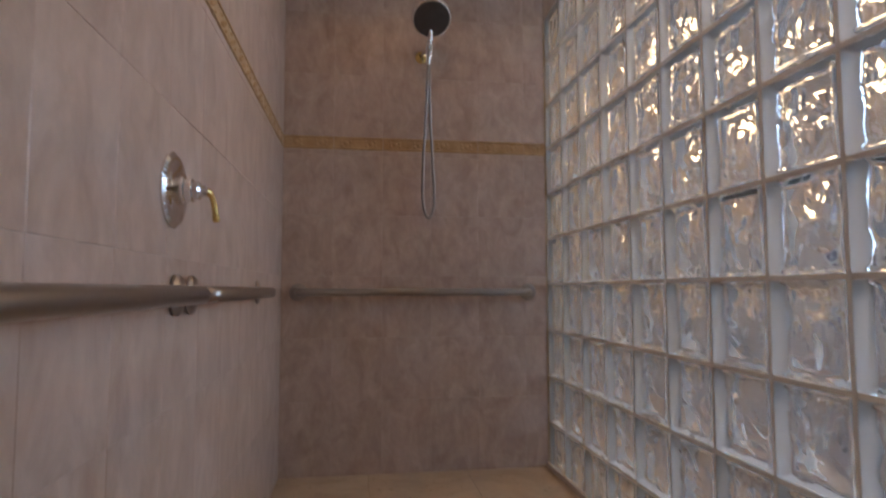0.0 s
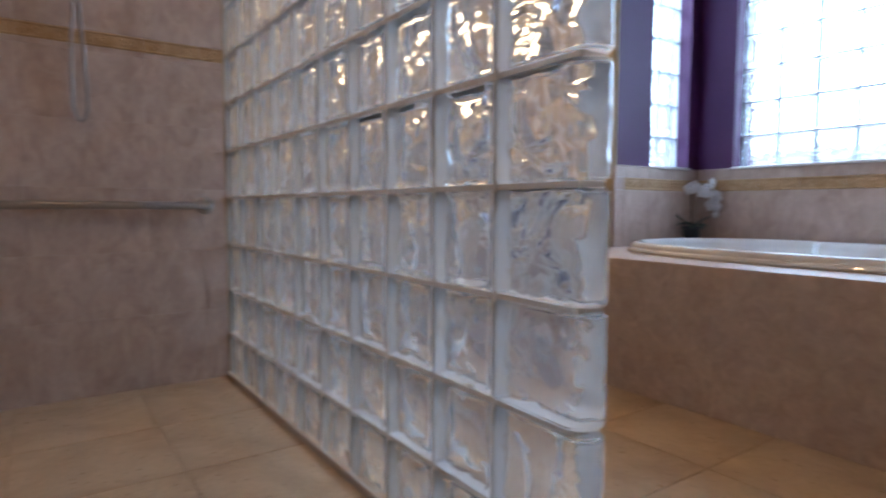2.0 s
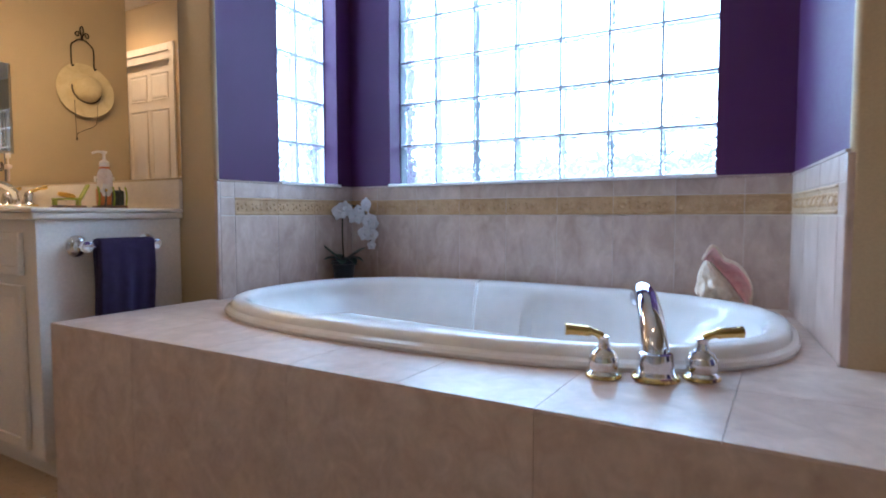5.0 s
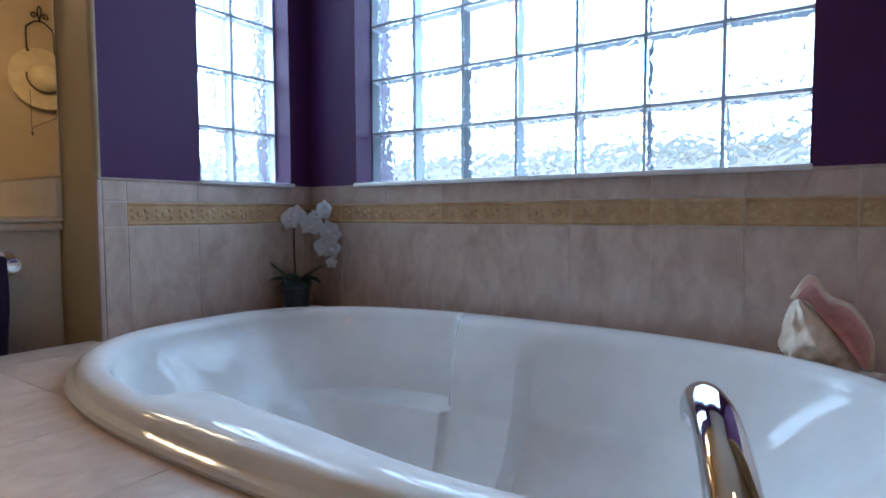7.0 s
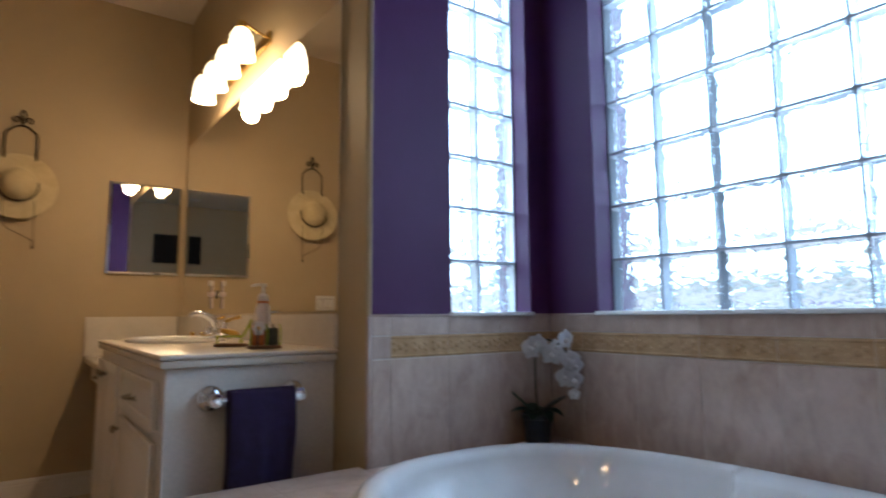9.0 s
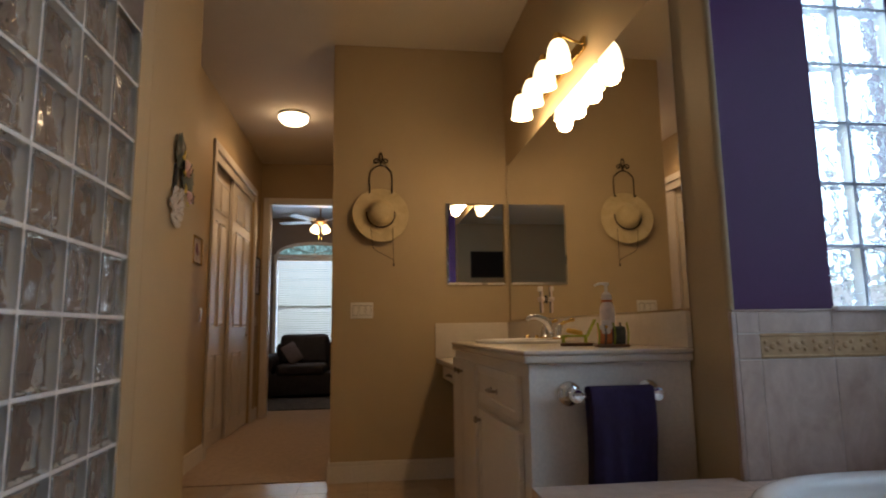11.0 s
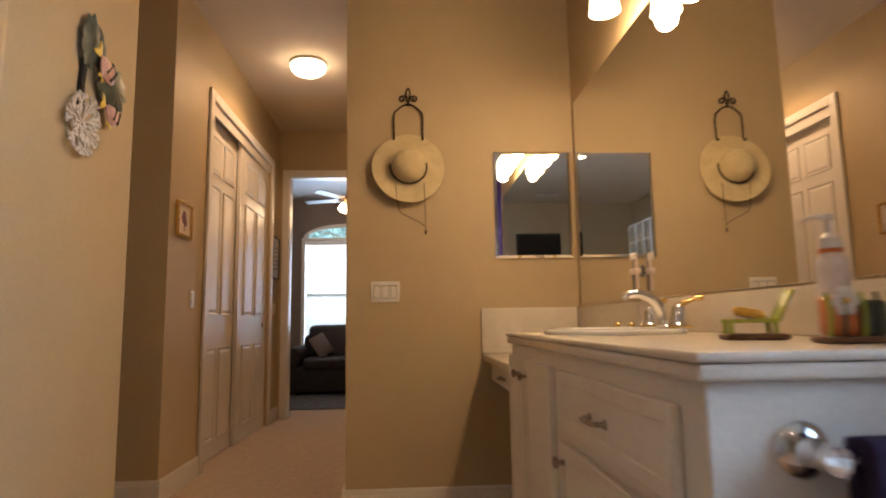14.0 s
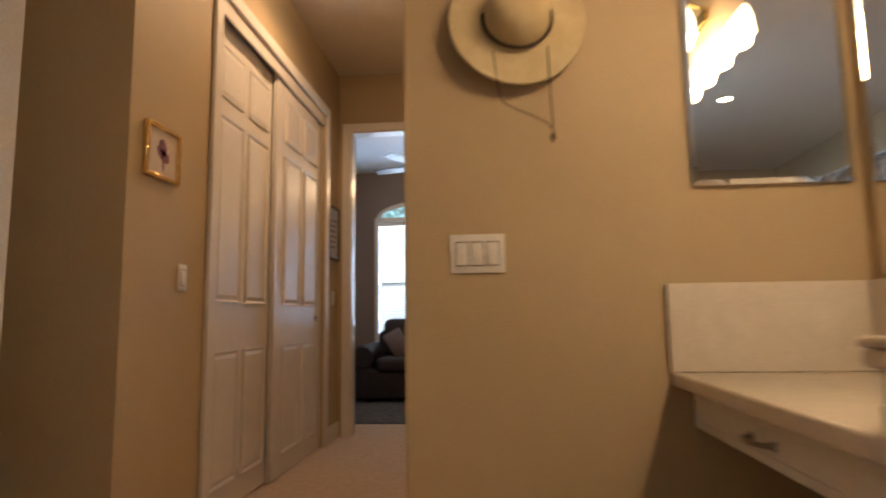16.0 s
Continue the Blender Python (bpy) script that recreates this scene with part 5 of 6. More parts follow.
def leaf_blade(length, width, droop, m):
    bm = bmesh.new()
    n = 10
    rows = []
    for i in range(n + 1):
        t = i / n
        w = width * math.sin(math.pi * min(1, t * 0.95 + 0.05)) ** 0.7
        z = 0.5 * length * t - droop * t * t
        rows.append([bm.verts.new((length * t * 0.8, s * w, z + abs(s) * w * 0.35)) for s in (-1, -0.5, 0, 0.5, 1)])
    for a, b in zip(rows, rows[1:]):
        for k in range(4):
            bm.faces.new((a[k], a[k + 1], b[k + 1], b[k]))
    bmesh.ops.solidify(bm, geom=bm.faces[:], thickness=0.0015)
    return moved(bm, m)


for k, (ang, ln, wd, dp) in enumerate(((-50, 0.13, 0.036, 0.00), (-68, 0.12, 0.030, 0.06), (20, 0.12, 0.028, 0.06), (80, 0.11, 0.028, 0.03), (150, 0.12, 0.024, 0.05), (215, 0.11, 0.038, 0.06), (255, 0.12, 0.030, 0.07))):
    part("leaf", leaf_blade(ln, wd, dp, pose(0, 0, 0.098, 0, 0, ang)), ORCHID_LEAF, orchid)
part("bud_spike", tube(smooth_path([(0, 0, 0.10), (-0.05 * RX, -0.05 * RY, 0.14), (-0.09 * RX, -0.09 * RY, 0.175), (-0.105 * RX, -0.105 * RY, 0.215)], 4), [0.004] * 9 + [0.005, 0.007, 0.009, 0.006], 8), ORCHID_LEAF, orchid)


def bloom_mesh(r):
    bm = bmesh.new()
    for k in range(5):
        a = 2 * math.pi * k / 5 + math.pi / 2
        wide = 0.62 if k in (1, 4) else 0.40
        ca, sa = math.cos(a), math.sin(a)
        rows = []
        for i in range(6):
            t = i / 5
            w = r * wide * math.sin(math.pi * (0.12 + 0.83 * t)) ** 0.8
            rows.append([bm.verts.new((ca * r * t - sa * s * w, -0.10 * r - 0.18 * r * math.sin(2.6 * t) + 0.10 * r * abs(s) - 0.003 * (k % 2), sa * r * t + ca * s * w)) for s in (-1, 0, 1)])
        for p, q in zip(rows, rows[1:]):
            for j in range(2):
                bm.faces.new((p[j], p[j + 1], q[j + 1], q[j]))
    bmesh.ops.solidify(bm, geom=bm.faces[:], thickness=0.0012)
    join(bm, moved(lathe([(0, 0), (0.010, 0.002), (0.008, 0.014), (0.003, 0.022), (0, 0.022)], 8), pose(0, -0.10 * r, -0.1 * r, 90, 0, 0)))
    return bm


for (u, z, r, tl, tw) in ((-0.012, 0.322, 0.040, -8, -18), (0.008, 0.338, 0.036, 12, -5), (0.056, 0.305, 0.040, 8, 8), (0.072, 0.325, 0.030, -14, 20), (0.098, 0.352, 0.036, 4, 48), (0.118, 0.282, 0.037, -8, -5),
                          (0.132, 0.268, 0.030, 14, 28), (0.100, 0.226, 0.036, -5, 2), (0.126, 0.220, 0.034, 10, 26), (0.126, 0.172, 0.021, 0, 10)):
    part("bloom", moved(bloom_mesh(r), pose(u * RX, u * RY, z, tl, tl, -54 + tw)), PETAL, orchid)

SHELL_OUT = mottled("shell_outside", (0.60, 0.44, 0.29), (0.86, 0.77, 0.66), 24, 0.5, 90, 0.5, 0.002)
SHELL_PINK = mottled("shell_lip", (0.76, 0.36, 0.36), (0.86, 0.62, 0.57), 14, 0.22, 60, 0.05, 0.0005)
conch = thing("conch_shell", "large cream conch shell with glossy pink mouth", "seashell", (1.485, 0.075, DZ + 0.1162))
conch.rotation_euler = (0, 0, radians(-58))
conch.scale = (1.0, 1.0, 1.20)
COL_A, COL_B = Vector((-0.052, 0, 0.050)), Vector((0.085, 0, -0.085))


def conch_body():
    """The knobbed spindle of the shell, lying aslant in the xz plane with its thorns to the lower side."""
    bm = bmesh.new()
    axis = (COL_B - COL_A).normalized()
    down = Vector((axis.z, 0, -axis.x))
    n, m = 60, 36
    prof = [(0.0, 0.012), (0.12, 0.036), (0.30, 0.052), (0.45, 0.050), (0.65, 0.037), (0.85, 0.022), (1.0, 0.010)]
    rows = []
    for i in range(m + 1):
        t = i / m
        r = next(p[1] + (q[1] - p[1]) * (t - p[0]) / (q[0] - p[0]) for p, q in zip(prof, prof[1:]) if t <= q[0] + 1e-9)
        r *= 1 + 0.07 * math.sin(t * 34)
        c = COL_A + (COL_B - COL_A) * t + down * r * 0.86 + Vector((0, 0.012, 0))
        row = []
        for k in range(n):
            a = 2 * math.pi * k / n
            side = max(0.0, math.cos(a - 0.75)) ** 2
            knob_h = 1 + 0.75 * side * max(0.0, math.sin(t * 27 + 0.3)) ** 2 * max(0.0, math.cos(7 * (a - 0.75) + 6 * t)) ** 2 * (1.15 - t) + 0.05 * math.sin(9 * a + 5 * t)
            row.append(bm.verts.new(c + (down * math.cos(a) - Vector((0, math.sin(a) * 1.05, 0))) * r * knob_h))
        rows.append(row)
    for p, q in zip(rows, rows[1:]):
        for k in range(n):
            j = (k + 1) % n
            bm.faces.new((p[k], p[j], q[j], q[k]))
    bm.faces.new(rows[0])
    bm.faces.new(rows[-1])
    for v in bm.verts:
        v.co.z = max(v.co.z, -0.096)
    return bm


LIP_EDGE = smooth_path([(-0.075, -0.006, 0.052), (-0.046, -0.020, 0.093), (0.000, -0.012, 0.056), (0.052, -0.016, 0.034), (0.092, -0.020, -0.022), (0.098, -0.014, -0.080)], 8)


def conch_lip(shift):
    """The flared mouth between the spindle and the outer edge, hollow in the middle."""
    bm = bmesh.new()
    rows = []
    m = len(LIP_EDGE) - 1
    for i, e in enumerate(LIP_EDGE):
        s = i / m
        c = COL_A + (COL_B - COL_A) * s + Vector((0, -0.030 + 0.012 * s, 0))
        row = []
        for k in range(15):
            t = k / 14
            p = c + (Vector(e) - c) * t
            p.y += 0.062 * math.sin(math.pi * min(1, t * 1.15)) * math.sin(math.pi * (0.12 + 0.8 * s)) * (1 - 0.4 * t) + 0.003 * math.sin(9 * s + 4 * t) + shift
            row.append(bm.verts.new(p))
        rows.append(row)
    for p, q in zip(rows, rows[1:]):
        for k in range(14):
            bm.faces.new((p[k], p[k + 1], q[k + 1], q[k]))
    return bm


part("whorl", conch_body(), SHELL_OUT, conch, smooth="all")
lip = part("lip", conch_lip(0.0), SHELL_PINK, conch, "flared glossy pink lip", smooth="all")
part("lip_back", conch_lip(0.005), SHELL_OUT, conch, "cream outer face of the lip", smooth="all")
part("lip_rim", tube([tuple(Vector(p) + Vector((0, 0.002, 0))) for p in LIP_EDGE], 0.0055, 8), SHELL_OUT, lip, "pale cream lip edge")

# ---------------------------------------------------------------- shower fittings
valve = thing("shower_valve", "round chrome shower valve with brass-tipped lever", "shower valve", (SHX + 0.006, 0.918, 1.042))
valve.rotation_euler = (0, radians(90), 0)
valve.scale = (0.93, 0.93, 0.72)
part("escutcheon", lathe([(0, 0), (0.078, 0), (0.079, 0.006), (0.072, 0.012), (0.068, 0.011), (0.058, 0.015), (0.040, 0.020), (0, 0.022)], 40), CHROME, valve)
part("stem", lathe([(0.030, 0.020), (0.030, 0.034), (0.025, 0.037), (0.025, 0.052), (0.019, 0.056), (0.019, 0.068), (0.013, 0.074), (0.012, 0.088), (0, 0.092)], 26), CHROME, valve)
part("lever", tube(smooth_path([(0, 0, 0.082), (0.003, 0.010, 0.092), (0.018, 0.022, 0.098), (0.040, 0.027, 0.102), (0.062, 0.028, 0.106)], 5), [0.008] * 12 + [0.0085] * 5 + [0.010, 0.0105, 0.010, 0.008], 12), BRASS, valve, "brass-tipped lever")


def grab_bar(label, a, b, wall):
    """A bar between two points with wall flanges; wall is the direction to the wall."""
    a, b, w = Vector(a), Vector(b), Vector(wall)
    g = thing("grab_bar", label, "grab bar", (a + b) / 2)
    c = (a + b) / 2
    d = (b - a).normalized()
    pts = [a + w * 0.045, a + w * 0.018 + d * 0.004, a + d * 0.022, b - d * 0.022, b + w * 0.018 - d * 0.004, b + w * 0.045]
    sm = smooth_path([p - c for p in pts[:3]], 5)[:-1] + smooth_path([p - c for p in pts[3:]], 5)
    part("bar", tube(sm, 0.0175, 16), BRUSHED, g)
    for p in (a, b):
        q = (w * -1).to_track_quat("Z", "Y").to_matrix().to_4x4()
        q.translation = p + w * 0.052 - c
        part("flange", moved(lathe([(0, 0), (0.040, 0), (0.041, 0.004), (0.034, 0.010), (0.020, 0.012), (0, 0.012)], 26), q), BRUSHED, g)
    return g


grab_bar("brushed steel grab bar along tiled side wall", (SHX + 0.062, -0.20, 0.842), (SHX + 0.062, 0.945, 0.842), (-1, 0, 0))
grab_bar("brushed steel grab bar along tiled side wall", (SHX + 0.062, 1.045, 0.842), (SHX + 0.062, 1.86, 0.842), (-1, 0, 0))
grab_bar("brushed steel grab bar across tiled end wall", (-2.455, SHY - 0.062, 0.838), (-1.365, SHY - 0.062, 0.838), (0, 1, 0))

head = thing("hand_shower", "chrome hand shower with hanging metal hose", "shower head", (-1.885, SHY - 0.006, 1.98))
part("wall_flange", moved(lathe([(0, 0), (0.030, 0), (0.031, 0.004), (0.022, 0.012), (0.010, 0.014), (0, 0.014)], 24), pose(0, 0, 0, 90, 0, 0)), BRASS, head, "round brass wall flange")
part("arm", tube(smooth_path([(0, -0.006, 0), (0.006, -0.06, 0.0), (0.020, -0.10, -0.012)], 5), 0.009, 12), CHROME, head)
part("holder", moved(lathe([(0, -0.028), (0.017, -0.026), (0.019, 0.02), (0.015, 0.028), (0, 0.028)], 18), pose(0.024, -0.108, -0.005, 12, 0, 0)), CHROME, head)
part("handle", tube(smooth_path([(0.022, -0.098, -0.07), (0.024, -0.106, 0.0), (0.028, -0.118, 0.06), (0.030, -0.135, 0.105)], 5), [0.010 + 0.003 * math.sin(k / 5) for k in range(16)], 14), CHROME, head)
DARK_PLASTIC = mottled("dark_grey_plastic", (0.05, 0.048, 0.05), (0.07, 0.066, 0.07), 20, 0.4, 120, 0.1, 0.0005)
dish = lathe([(0, -0.012), (0.066, -0.012), (0.090, -0.006), (0.094, 0.004), (0.088, 0.016), (0.05, 0.028), (0.02, 0.034), (0, 0.035)], 36)
rose = part("spray_head", moved(dish, pose(0.030, -0.165, 0.125, -42, 0, 0)), CHROME, head)
part("spray_face", moved(lathe([(0, -0.0145), (0.080, -0.0145), (0.084, -0.011), (0, -0.0115)], 32), pose(0.030, -0.165, 0.125, -42, 0, 0)), DARK_PLASTIC, rose, "dark spray plate with nozzles")
part("hose", tube(smooth_path([(0.022, -0.098, -0.07), (0.014, -0.075, -0.30), (0.002, -0.055, -0.56), (0.004, -0.045, -0.72), (0.028, -0.04, -0.79), (0.056, -0.045, -0.73), (0.050, -0.055, -0.56), (0.034, -0.075, -0.30), (0.026, -0.10, -0.05)], 8), 0.0068, 10), BRUSHED, head, "flexible metal hose")

# ---------------------------------------------------------------- bedroom
window_3 = tagged(empty("window_3"), "bedroom window with white blinds and arched top", "window", "", "structure")
part("window_frame", frame_bars(-1.93, -0.51, 0.64, 2.40, 0.06, -0.03, "y", 10.799, 0.005), TRIM, window_3)
part("meeting_rail", box(-1.86, -0.58, 10.83, 10.86, 1.42, 1.46, 0.003), TRIM, window_3)
for k in range(40):
    zz = 0.72 + 0.040 * k
    part("blind_slat", moved(box(-0.635, 0.635, -0.022, 0.022, -0.0012, 0.0012), pose(-1.22, 10.815, zz, -38, 0, 0)), WHITE_PLASTIC, window_3, smooth=False)
part("head_rail", box(-1.865, -0.575, 10.79, 10.84, 2.285, 2.335, 0.004), WHITE_PLASTIC, window_3)
arch = bmesh.new()
n = 24
inner, outer = [], []
for i in range(n + 1):
    a = math.pi * i / n
    inner.append((-1.22 + 0.62 * math.cos(a), 2.40 + 0.17 * math.sin(a)))
    outer.append((-1.22 + 0.68 * math.cos(a), 2.40 + 0.23 * math.sin(a)))
for i in range(n):
    for y in (10.775,):
        v = [arch.verts.new((p[0], y, p[1])) for p in (inner[i], inner[i + 1], outer[i + 1], outer[i])]
        w = [arch.verts.new((p[0], 10.799, p[1])) for p in (inner[i], inner[i + 1], outer[i + 1], outer[i])]
        for q in ((0, 1), (1, 2), (2, 3), (3, 0)):
            arch.faces.new((v[q[0]], v[q[1]], w[q[1]], w[q[0]]))
        arch.faces.new(v)
part("arch_trim", arch, TRIM, window_3)
LEAFY = mottled("leaves_beyond_glass", (0.03, 0.10, 0.08), (0.55, 0.75, 0.78), 26, 0.3, 200, 0.0, 0.0)
# the pane glows in its own colours, standing in for daylight behind the leaves
leafy_bsdf = LEAFY.node_tree.nodes["Principled BSDF"]
LEAFY.node_tree.links.new(leafy_bsdf.inputs["Base Color"].links[0].from_socket, leafy_bsdf.inputs["Emission Color"])
leafy_bsdf.inputs["Emission Strength"].default_value = 0.7
fan = bmesh.new()
c = fan.verts.new((-1.22, 10.793, 2.40))
pv = [fan.verts.new((x, 10.793, z)) for x, z in inner]
for a, b in zip(pv, pv[1:]):
    fan.faces.new((c, a, b))
bmesh.ops.solidify(fan, geom=fan.faces[:], thickness=0.004)
part("arch_pane", fan, LEAFY, window_3, "arched pane with leaves outside", False)
for a in (45, 90, 135):
    part("muntin", tube([(-1.22, 10.788, 2.41), (-1.22 + 0.6 * math.cos(radians(a)), 10.788, 2.40 + 0.165 * math.sin(radians(a)))], 0.008, 6), TRIM, window_3)


def cushion(x0, x1, y0, y1, z0, z1, r):
    bm = box(x0, x1, y0, y1, z0, z1, r, 4)
    return bm


sofa = thing("sofa", "dark upholstered rolled-arm sofa under the window", "sofa", (-0.85, 10.2, 0))
part("base", moved(cushion(-1.0, 1.0, -0.42, 0.42, 0.05, 0.40, 0.04), Matrix()), LEATHER, sofa)
part("backrest", cushion(-0.96, 0.96, 0.18, 0.52, 0.30, 0.86, 0.09), LEATHER, sofa)
for s in (-0.48, 0.48):
    part("seat_cushion", cushion(s - 0.38, s + 0.38, -0.46, 0.26, 0.36, 0.54, 0.06), LEATHER, sofa)
    part("back_cushion", moved(cushion(-0.40, 0.40, -0.12, 0.12, -0.26, 0.26, 0.09), pose(s, 0.22, 0.74, -10, 0, 0)), LEATHER, sofa)
for s in (-1, 1):
    arm = lathe([(0, -0.44), (0.12, -0.44), (0.145, -0.41), (0.145, 0.40), (0.12, 0.44), (0, 0.44)], 20)
    part("arm_roll", moved(arm, pose(s * 1.02, 0, 0.55, 90, 0, 0)), LEATHER, sofa)
    part("arm_panel", cushion(s * 1.02 - 0.10, s * 1.02 + 0.10, -0.42, 0.42, 0.05, 0.56, 0.03), LEATHER, sofa)
for sx in (-0.95, 0.95):
    for sy in (-0.36, 0.36):
        part("foot", moved(lathe([(0, 0), (0.022, 0), (0.032, 0.05), (0, 0.052)], 12), Matrix.Translation((sx, sy, 0.006))), DARKWOOD, sofa)
pillow = tagged(finish("throw_pillow", moved(lathe([(0, -0.07), (0.10, -0.06), (0.20, -0.03), (0.235, 0), (0.20, 0.03), (0.10, 0.06), (0, 0.07)], 4), pose(-1.50, 10.10, 0.70, 62, 22, 40)), PILLOW, None, True), "mauve square throw pillow on the sofa", "pillow")
rug = tagged(finish("area_rug", box(-2.6, 1.2, 8.45, 10.4, 0.006, 0.020, 0.004, 1), RUG, None, True), "dark grey area rug on beige carpet", "rug")

ceiling_fan = thing("ceiling_fan", "bronze ceiling fan with lit glass shades", "ceiling fan", (-1.02, 9.35, 3.05))
part("rod", tube([(0, 0, 0), (0, 0, -0.15), (0, 0, -0.27)], 0.012, 10), BRONZE, ceiling_fan)
part("canopy", lathe([(0, 0), (0.07, 0), (0.065, -0.03), (0.02, -0.06), (0, -0.06)], 20), BRONZE, ceiling_fan)
part("motor", lathe([(0, -0.25), (0.06, -0.255), (0.11, -0.29), (0.115, -0.33), (0.08, -0.36), (0.04, -0.38), (0, -0.38)], 24), BRONZE, ceiling_fan)
for k in range(5):
    bl = part("blade", moved(box(0.16, 0.66, -0.06, 0.06, -0.004, 0.004, 0.003, 1), pose(0, 0, -0.32, 0, 0, 20 + 72 * k) @ pose(0, 0, 0, 12, 0, 0)), DARKWOOD, ceiling_fan, "dark wooden blade")
    part("blade_iron", tube([(0.10, 0, 0), (0.14, 0, -0.006), (0.19, 0, 0)], 0.008, 8), BRONZE, bl).matrix_basis = pose(0, 0, -0.318, 0, 0, 20 + 72 * k)
for k in range(4):
    a = radians(45 + 90 * k)
    sh = lathe([(0.018, 0), (0.040, -0.02), (0.055, -0.07), (0.062, -0.11), (0.056, -0.11), (0.048, -0.07), (0.030, -0.024), (0.0, -0.01)], 18)
    part("glass_shade", moved(sh, pose(0.09 * math.cos(a), 0.09 * math.sin(a), -0.38, 24 * math.sin(a), -24 * math.cos(a), 0)), SHADE_GLASS, ceiling_fan, "lit frosted glass shade")
for k in (-1, 1):
    part("pull_chain", tube([(0.02 * k, 0, -0.38), (0.02 * k, 0, -0.50), (0.02 * k, 0, -0.62)], 0.002, 6), BRASS, ceiling_fan)
lamp("fan_bulb_light", "POINT", pose(-1.02, 9.35, 3.05 - 0.56), 14.0, WARM, radius=0.08)

# ceiling vent and a stand-in for a dark opening high on the back wall, both seen in the mirrors
vent = thing("ceiling_vent", "white slatted ceiling air vent", "vent", (-0.75, -2.3, CEILING))
part("vent_frame", box(-0.20, 0.20, -0.10, 0.10, -0.010, 0.0, 0.003), WHITE_PLASTIC, vent)
for k in range(7):
    part("slat", moved(box(-0.17, 0.17, -0.010, 0.010, -0.001, 0.001), pose(0, -0.072 + 0.024 * k, -0.013, 35, 0, 0)), WHITE_PLASTIC, vent, smooth=False)
# black slab in place of a doorway; the unlit room is only its colour
opening_panel = thing("dark_opening", "black panel standing in for an opening to a dark room", "television", (-0.72, BACKY + 0.002, 2.36))
part("opening_surround", box(-0.42, 0.42, 0.0, 0.05, -0.27, 0.27, 0.008, 2), DARK, opening_panel)
OPENING_DARK = mottled("opening_dark", (0.008, 0.008, 0.009), (0.012, 0.012, 0.013), 4, 0.12, 40, 0.0)
part("opening_panel", box(-0.40, 0.40, 0.05, 0.053, -0.25, 0.25), OPENING_DARK, opening_panel, smooth=False)

# ---------------------------------------------------------------- tiles, piece by piece
TILES = {}


def tile_mesh(w, h, t, mat, gap):
    key = (round(w, 4), round(h, 4), t, mat.name)
    if key not in TILES:
        bm = bmesh.new()
        b = 0.0012
        x, y = w / 2 - gap / 2, h / 2 - gap / 2
        lo = [bm.verts.new(p) for p in ((-x, -y, 0), (x, -y, 0), (x, y, 0), (-x, y, 0))]
        mid = [bm.verts.new(p) for p in ((-x, -y, t - b * 0.6), (x, -y, t - b * 0.6), (x, y, t - b * 0.6), (-x, y, t - b * 0.6))]
        top = [bm.verts.new(p) for p in ((-x + b, -y + b, t), (x - b, -y + b, t), (x - b, y - b, t), (-x + b, y - b, t))]
        for i in range(4):
            j = (i + 1) % 4
            bm.faces.new((lo[i], lo[j], mid[j], mid[i]))
            bm.faces.new((mid[i], mid[j], top[j], top[i]))
        bm.faces.new(top)
        bm.faces.new(lo[::-1])
        me = bpy.data.meshes.new("tile")
        bm.to_mesh(me)
        bm.free()
        me.materials.append(mat)
        TILES[key] = me
    return TILES[key]


def lay(parent, us, vs, at, mat, t=0.006, gap=0.0022, name="tile", keep=None):
    """Tiles between the joint lines us and vs; at(u, v) gives the pose with z out of the surface."""
    inv = parent.matrix_basis.inverted()
    for u0, u1 in zip(us, us[1:]):
        for v0, v1 in zip(vs, vs[1:]):
            if u1 - u0 < 0.012 or v1 - v0 < 0.012:
                continue
            if keep and not keep((u0 + u1) / 2, (v0 + v1) / 2):
                continue
            ob = new(name, tile_mesh(u1 - u0, v1 - v0, t, mat, gap))
            ob.parent = parent
            ob.matrix_basis = inv @ at((u0 + u1) / 2, (v0 + v1) / 2)


def marks(a, b, step, start=None):
    out = [a]
    q = a + step if start is None else start
    while q < b - 0.008:
        if q > a + 0.008:
            out.append(q)
        q += step
    return out + [b]


def facing(normal, x, y, z):
    if normal == "-x":
        return pose(x, y, z, 90, 0, -90)
    if normal == "+x":
        return pose(x, y, z, 90, 0, 90)
    if normal == "-y":
        return pose(x, y, z, 90, 0, 0)
    if normal == "+y":
        return pose(x, y, z, 90, 0, 180)
    return pose(x, y, z)


def grout_bed(parent, x0, x1, y0, y1, z0, z1):
    ob = finish("grout_bed", box(x0, x1, y0, y1, z0, z1), GROUT)
    ob.parent = parent
    ob.matrix_basis = parent.matrix_basis.inverted()


grout_bed(wall_window, WINX - 0.0045, WINX, ALC_R + 0.005, ALC_L - 0.005, DZ - 0.006, 1.078)
grout_bed(wall_alcove_left, WX + 0.016, WINX - 0.0046, ALC_L - 0.0045, ALC_L, DZ - 0.006, 1.078)
slant_bed = finish("grout_bed", slant_block(WX + 0.016, WINX - 0.0046, 0.0, 0.0045, DZ - 0.006, 1.078), GROUT)
slant_bed.parent = wall_alcove_right
grout_bed(wall_shower_end, SHX + 0.005, GX0 - 0.004, SHY - 0.0045, SHY, 0.0, CEILING - 0.001)
grout_bed(wall_shower_left, SHX, SHX + 0.0045, -0.29, SHY - 0.005, 0.0, CEILING - 0.001)
WT = 0.2365
ROWS_LOW = [DZ, 0.94]
BAND_Z = (0.942, 1.015)
TOP_Z = [1.017, 1.079]
win_us = marks(ALC_R + 0.006, ALC_L - 0.006, WT, 0.0175)
